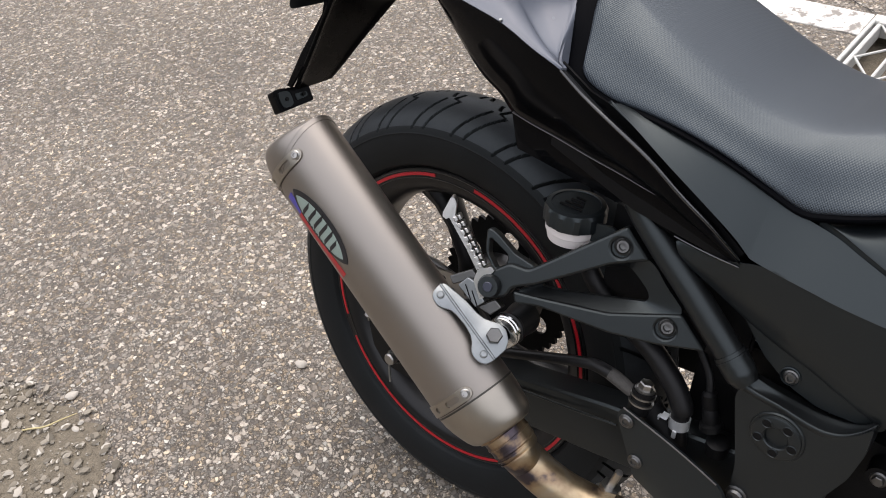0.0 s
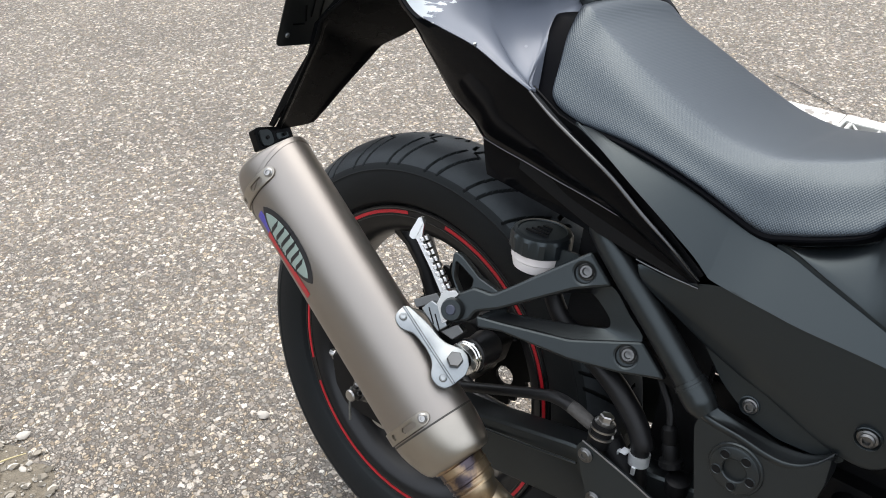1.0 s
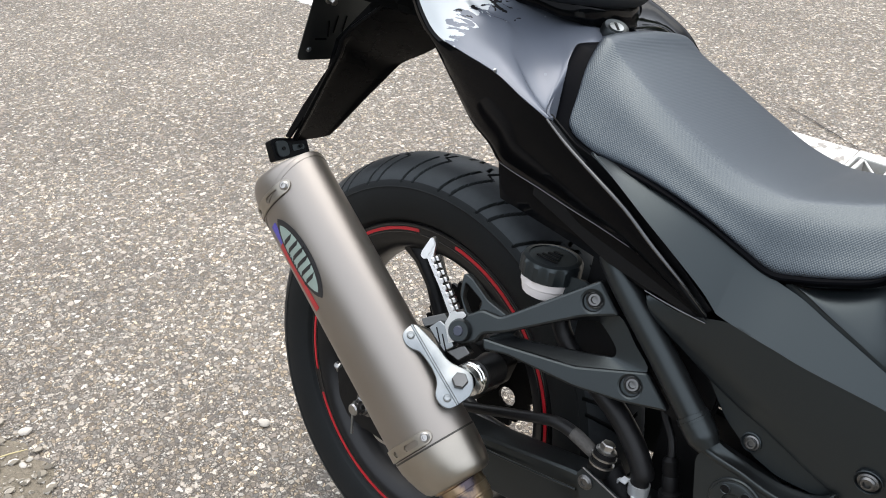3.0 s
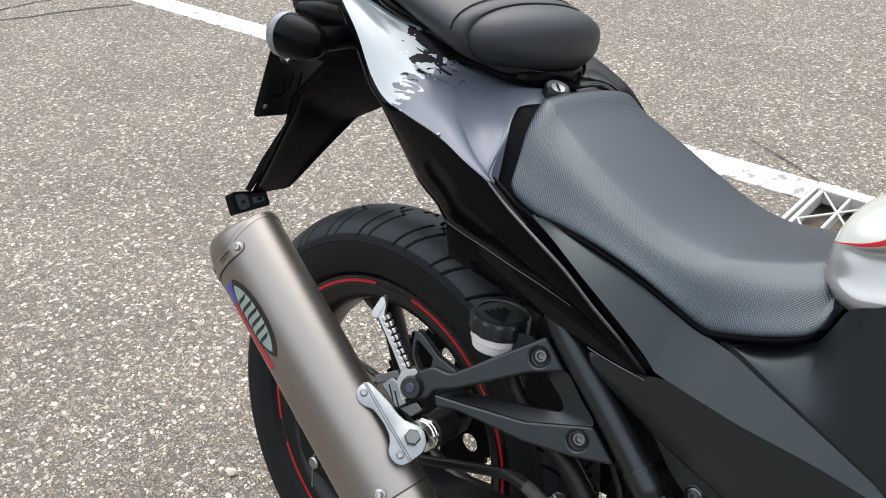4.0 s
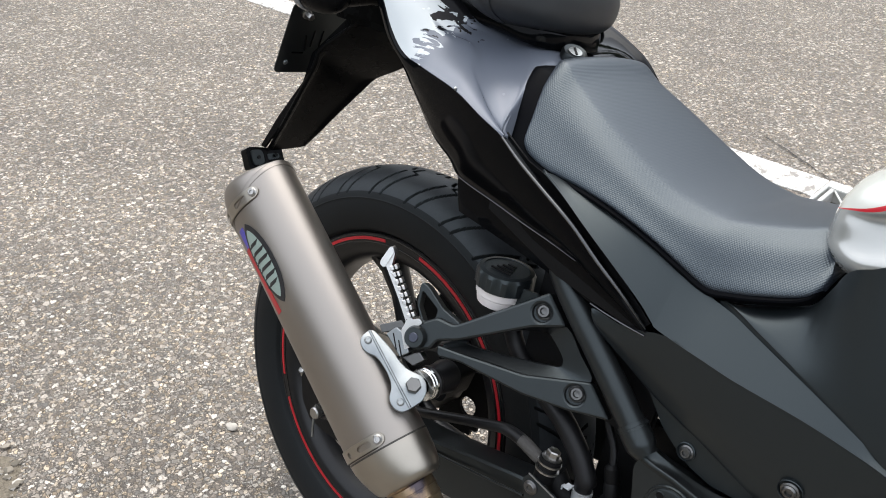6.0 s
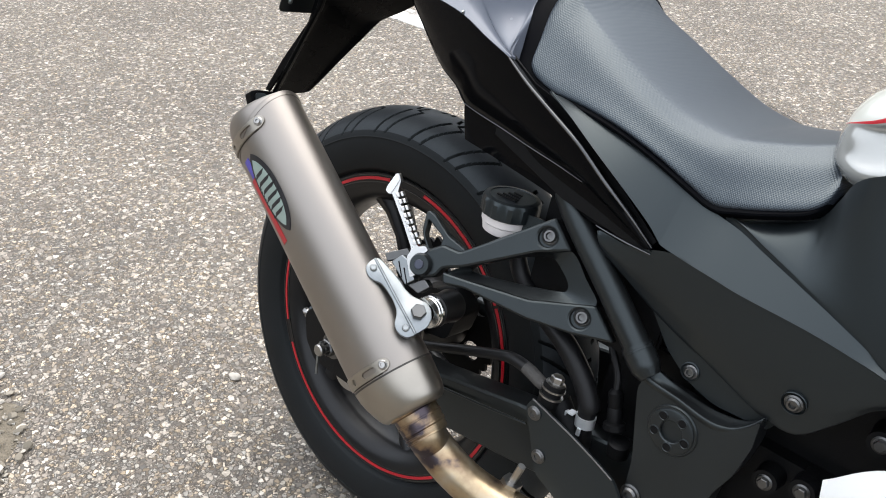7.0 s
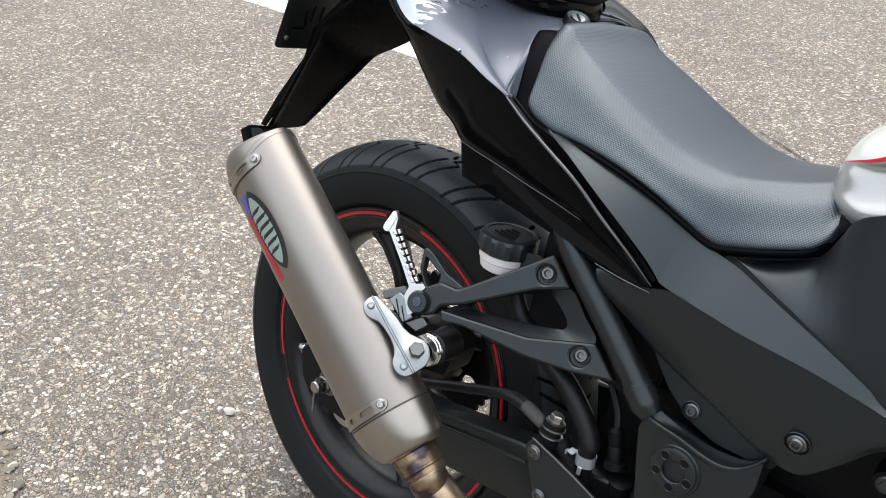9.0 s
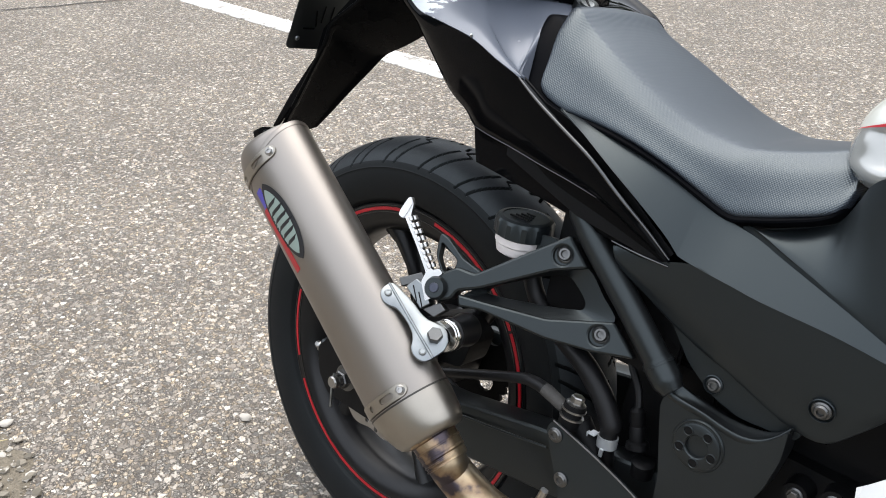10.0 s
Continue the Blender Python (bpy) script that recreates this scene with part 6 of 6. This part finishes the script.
            secs.append([side(p) for p in (h + V(0, 0.03, -0.003), h + V(0, 0.003, 0.0003), h + V(0, -0.0006, -0.0015), h.lerp(f, 0.5) + V(0, -0.0015, 0), f + V(0, -0.0006, 0.002), f + V(0, 0.0006, 0), f + V(0, 0.0002, -0.007))])
        part("front_side_cover", skin(secs, 5, 3, 0), PLASTIC, moto, "matte dark grey cover under the tank", angle=60)
        if sgn > 0:
            at, ax = V(0.574, -0.1565, 0.563), V(0.05, -1, -0.15)
            part("screw_recess", lathe([(0.0112, -0.004), (0.0112, 0.0002), (0.0106, 0.0008), (0.0098, 0.0), (0.0092, -0.002), (0, -0.002)], at, ax, 32), PLASTIC, low)
            bolt(low, at, ax, 0.0064, 0.0042, "socket", DULL, "socket_bolt", "dull socket-head bolt")
    # recessed panel behind the lower edge, with its screw
    out = [(0.405, 0.62), (0.415, 0.575), (0.445, 0.54), (0.476, 0.519), (0.505, 0.511), (0.56, 0.515), (0.57, 0.6)]
    rec = part("inner_panel", prism(rounded(out, 0.008), plane_frame((0, -0.1335, 0), (0, -1, 0), (1, 0, 0)), 0.006, bevel=0.0015), PLASTIC, moto, "dark recessed panel behind the side cover")
    part("screw_recess", lathe([(0.0095, -0.002), (0.0095, 0.001), (0.0085, 0.0015), (0.0072, 0.0), (0, -0.0005)], (0.474, -0.1345, 0.531), (0, -1, 0.1), 28), PLASTIC, rec)
    bolt(rec, (0.475, -0.1355, 0.531), (0, -1, 0.1), 0.0055, 0.004, "socket", DULL, "screw", "small bright screw in the recess")


def build_tank():
    st = [(0.502, 0.05, 0.79, 0.768), (0.505, 0.072, 0.806, 0.763), (0.516, 0.093, 0.822, 0.752), (0.545, 0.115, 0.842, 0.745), (0.58, 0.131, 0.868, 0.757), (0.64, 0.145, 0.905, 0.774), (0.72, 0.16, 0.94, 0.776), (0.82, 0.168, 0.955, 0.755), (0.92, 0.15, 0.945, 0.775), (0.98, 0.11, 0.92, 0.8)]
    secs = []
    for x, w, zt, zb in st:
        h = zt - zb
        k = min(1, max(0, (x - 0.516) / 0.05))
        half = [(-w * 0.95, zb), (-w, zb + 0.07 * h), (-w, zb + 0.15 * h), (-w * 0.99 + 0.011 * k, zb + 0.24 * h), (-w * 0.97 + 0.016 * k, zb + 0.4 * h), (-w * 0.93 + 0.012 * k, zb + 0.52 * h), (-w * 0.9, zb + 0.6 * h), (-w * 0.8, zb + 0.78 * h), (-w * 0.5, zb + 0.95 * h)]
        pts = half + [(0, zt)] + [(-y, z) for y, z in reversed(half)]
        secs.append(catmull([V(x, y, z) for y, z in pts], 4))
    rows = []
    for i, ring in enumerate(zip(*[catmull(c, 5) for c in zip(*secs)])):
        # the painted line sinks and thins towards the nose
        m = len(ring) // 2
        f0 = 24 - 5.5 * max(-0.5, 1 - i / 16)
        f1 = f0 + 0.12 + 1.7 * min(1, i / 20)

        def along(j):
            q = f0 * j / 24 if j <= 24 else (f1 + (m - f1) * (j - 25) / (m - 25))
            k = min(int(q), m - 1)
            return k, q - k

        half = [ring[k].lerp(ring[k + 1], q) for k, q in (along(j) for j in range(m + 1))]
        rows.append(half + [V(p.x, -p.y, p.z) for p in reversed(half[:-1])])
    bm = loft(rows, closed=False, cap=False)
    k = len(rows[0])
    bm.faces.ensure_lookup_table()
    for i, f in enumerate(bm.faces):
        j = i % (k - 1)
        j = min(j, k - 2 - j)
        f.material_index = 2 if j == 24 else (1 if j > 24 else 0)
    part("fuel_tank", bm, [SILVER, PEARL, RED], moto, "silver and white fuel tank with a red line", angle=50)
    # white fairing edge low in front
    secs = [[V(0.622, -0.18, 0.525), V(0.628, -0.182, 0.5), V(0.645, -0.182, 0.44)], [V(0.665, -0.187, 0.567), V(0.67, -0.195, 0.52), V(0.68, -0.193, 0.42)], [V(0.76, -0.195, 0.61), V(0.76, -0.208, 0.53), V(0.76, -0.2, 0.4)], [V(0.9, -0.2, 0.65), V(0.9, -0.215, 0.55), V(0.9, -0.205, 0.4)]]
    f = part("side_fairing", skin(secs, 6, 5, 0.004), WHITEPAINT, moto, "white side fairing", angle=50)
    part("air_duct", prism(rounded([(0.66, 0.515), (0.73, 0.545), (0.74, 0.47), (0.68, 0.46)], 0.006), plane_frame((0, -0.2, 0), (0.1, -1, 0), (1, 0, 0)), 0.01, bevel=0.001), DARK, f, "dark duct in the fairing")


build_seats()
build_tail()
build_covers()
build_tank()


# ---- loose stones and dirt ----
def pebble_mesh(name, r, seed, material):
    bm = bmesh.new()
    bmesh.ops.create_icosphere(bm, subdivisions=2, radius=1)
    for v in bm.verts:
        k = 1 + 0.35 * noise.noise(v.co * 1.3 + V(seed * 3.1, seed, 0))
        v.co = V(v.co.x * r * 1.2 * k, v.co.y * r * 0.85 * k, v.co.z * r * 0.6 * k)
    return bm


def build_stones():
    for i, (x, y, r, turn) in enumerate(((-0.381, -0.007, 0.0105, 20), (-0.695, -0.327, 0.011, 70), (-0.615, -0.365, 0.008, 10))):
        ob = part("stone", pebble_mesh("stone", r, i + 1, STONE), STONE, None)
        ob.matrix_world = pose(x, y, r * 0.42, 0, 0, turn)
        tagged(ob, "small pale loose stone on the asphalt", "stone", "loose stones")
    # dirt patch
    cx, cy = -0.65, -0.53
    bm = bmesh.new()
    nr, na = 24, 110
    rows = []
    for i in range(nr + 1):
        q = i / nr
        ring = []
        for j in range(na):
            a = 2 * math.pi * j / na
            rad = 1 + 0.2 * noise.noise(V(math.cos(a) * 1.5, math.sin(a) * 1.5, 4)) + 0.1 * noise.noise(V(math.cos(a) * 6, math.sin(a) * 6, 1))
            x, y = cx + 0.25 * q * rad * math.cos(a), cy + 0.2 * q * rad * math.sin(a)
            z = 0.009 * (1 - q * q) + (0.004 * noise.noise(V(x * 30, y * 30, 0)) + 0.002 * noise.noise(V(x * 110, y * 110, 0))) * (1 - q ** 4) + (0.0015 if i < nr else -0.003)
            ring.append(V(x, y, z))
        rows.append(ring)
    loft(rows[1:], cap=False, bm=bm)
    bm.verts.ensure_lookup_table()
    bm.faces.new(bm.verts[:na])
    patch = part("dirt_patch", bm, DIRT, None)
    tagged(patch, "brown patch of dry dirt and gravel on the asphalt", "dirt", kind="stuff")
    rng = random.Random(5)
    bm = bmesh.new()
    for i in range(1300):
        a, q = rng.uniform(0, 2 * math.pi), math.sqrt(rng.random()) * 1.08
        x, y = cx + 0.25 * q * math.cos(a), cy + 0.2 * q * math.sin(a)
        r = 0.0016 + 0.0085 * rng.random() ** 3.5
        got = bmesh.ops.create_icosphere(bm, subdivisions=1, radius=1)["verts"]
        sp = rng.uniform(0, 3)
        for v in got:
            k = 1 + 0.3 * noise.noise(v.co * 1.4 + V(i, 0, 0))
            p = V(v.co.x * 1.25 * k, v.co.y * 0.85 * k, v.co.z * 0.6 * k) * r
            p.rotate(Euler((0, 0, sp)))
            v.co = p + V(x, y, 0.002 + r * 0.3 + 0.008 * max(0, 1 - q * q))
    grav = part("gravel", bm, GRAVEL, None, angle=30)
    tagged(grav, "scattered small gravel stones on the dirt patch", "gravel", kind="stuff")


def build_cracks():
    """Thin dark strips along the cracks in the asphalt."""
    for line in ([(-4.05, 0.55), (-3.9, 0.84), (-3.8, 1.0), (-3.715, 1.159), (-3.679, 1.294), (-3.598, 1.458), (-3.5, 1.62)], [(-3.96, 1.12), (-3.97, 1.26), (-3.95, 1.4)], [(-0.27, 2.03), (-0.184, 1.9817), (-0.102, 1.9406), (-0.0436, 1.9059), (0.004, 1.882)]):
        pts = catmull([V(x, y, 0) for x, y in line], 16)
        bm = bmesh.new()
        left, right = [], []
        for i, p in enumerate(pts):
            d = (pts[min(i + 1, len(pts) - 1)] - pts[max(i - 1, 0)]).normalized()
            side = V(-d.y, d.x, 0)
            mid = p + side * 0.018 * noise.noise(V(p.x * 14, p.y * 14, 2))
            w = (0.006 if p.x < -1 else 0.0016) + 0.002 * noise.noise(V(p.x * 25, p.y * 25, 7))
            if i in (0, len(pts) - 1):
                w = 0.0008
            left.append(bm.verts.new(mid + side * w + V(0, 0, 0.004)))
            right.append(bm.verts.new(mid - side * w + V(0, 0, 0.004)))
        for i in range(len(pts) - 1):
            bm.faces.new((left[i], left[i + 1], right[i + 1], right[i]))
        ob = part("asphalt_crack", bm, DARK, None, smooth=False)
        tagged(ob, "thin dark crack across the old asphalt", "crack", kind="structure")
    straw = part("straw", tube([(-0.69, -0.43, 0.012), (-0.674, -0.417, 0.016), (-0.654, -0.4, 0.019), (-0.643, -0.372, 0.019), (-0.639, -0.345, 0.012)], [0.0016, 0.0018, 0.0018, 0.0015, 0.0008], 8, 5), STRAW, None)
    tagged(straw, "dry yellow straw lying on the dirt", "straw")


build_stones()
build_cracks()
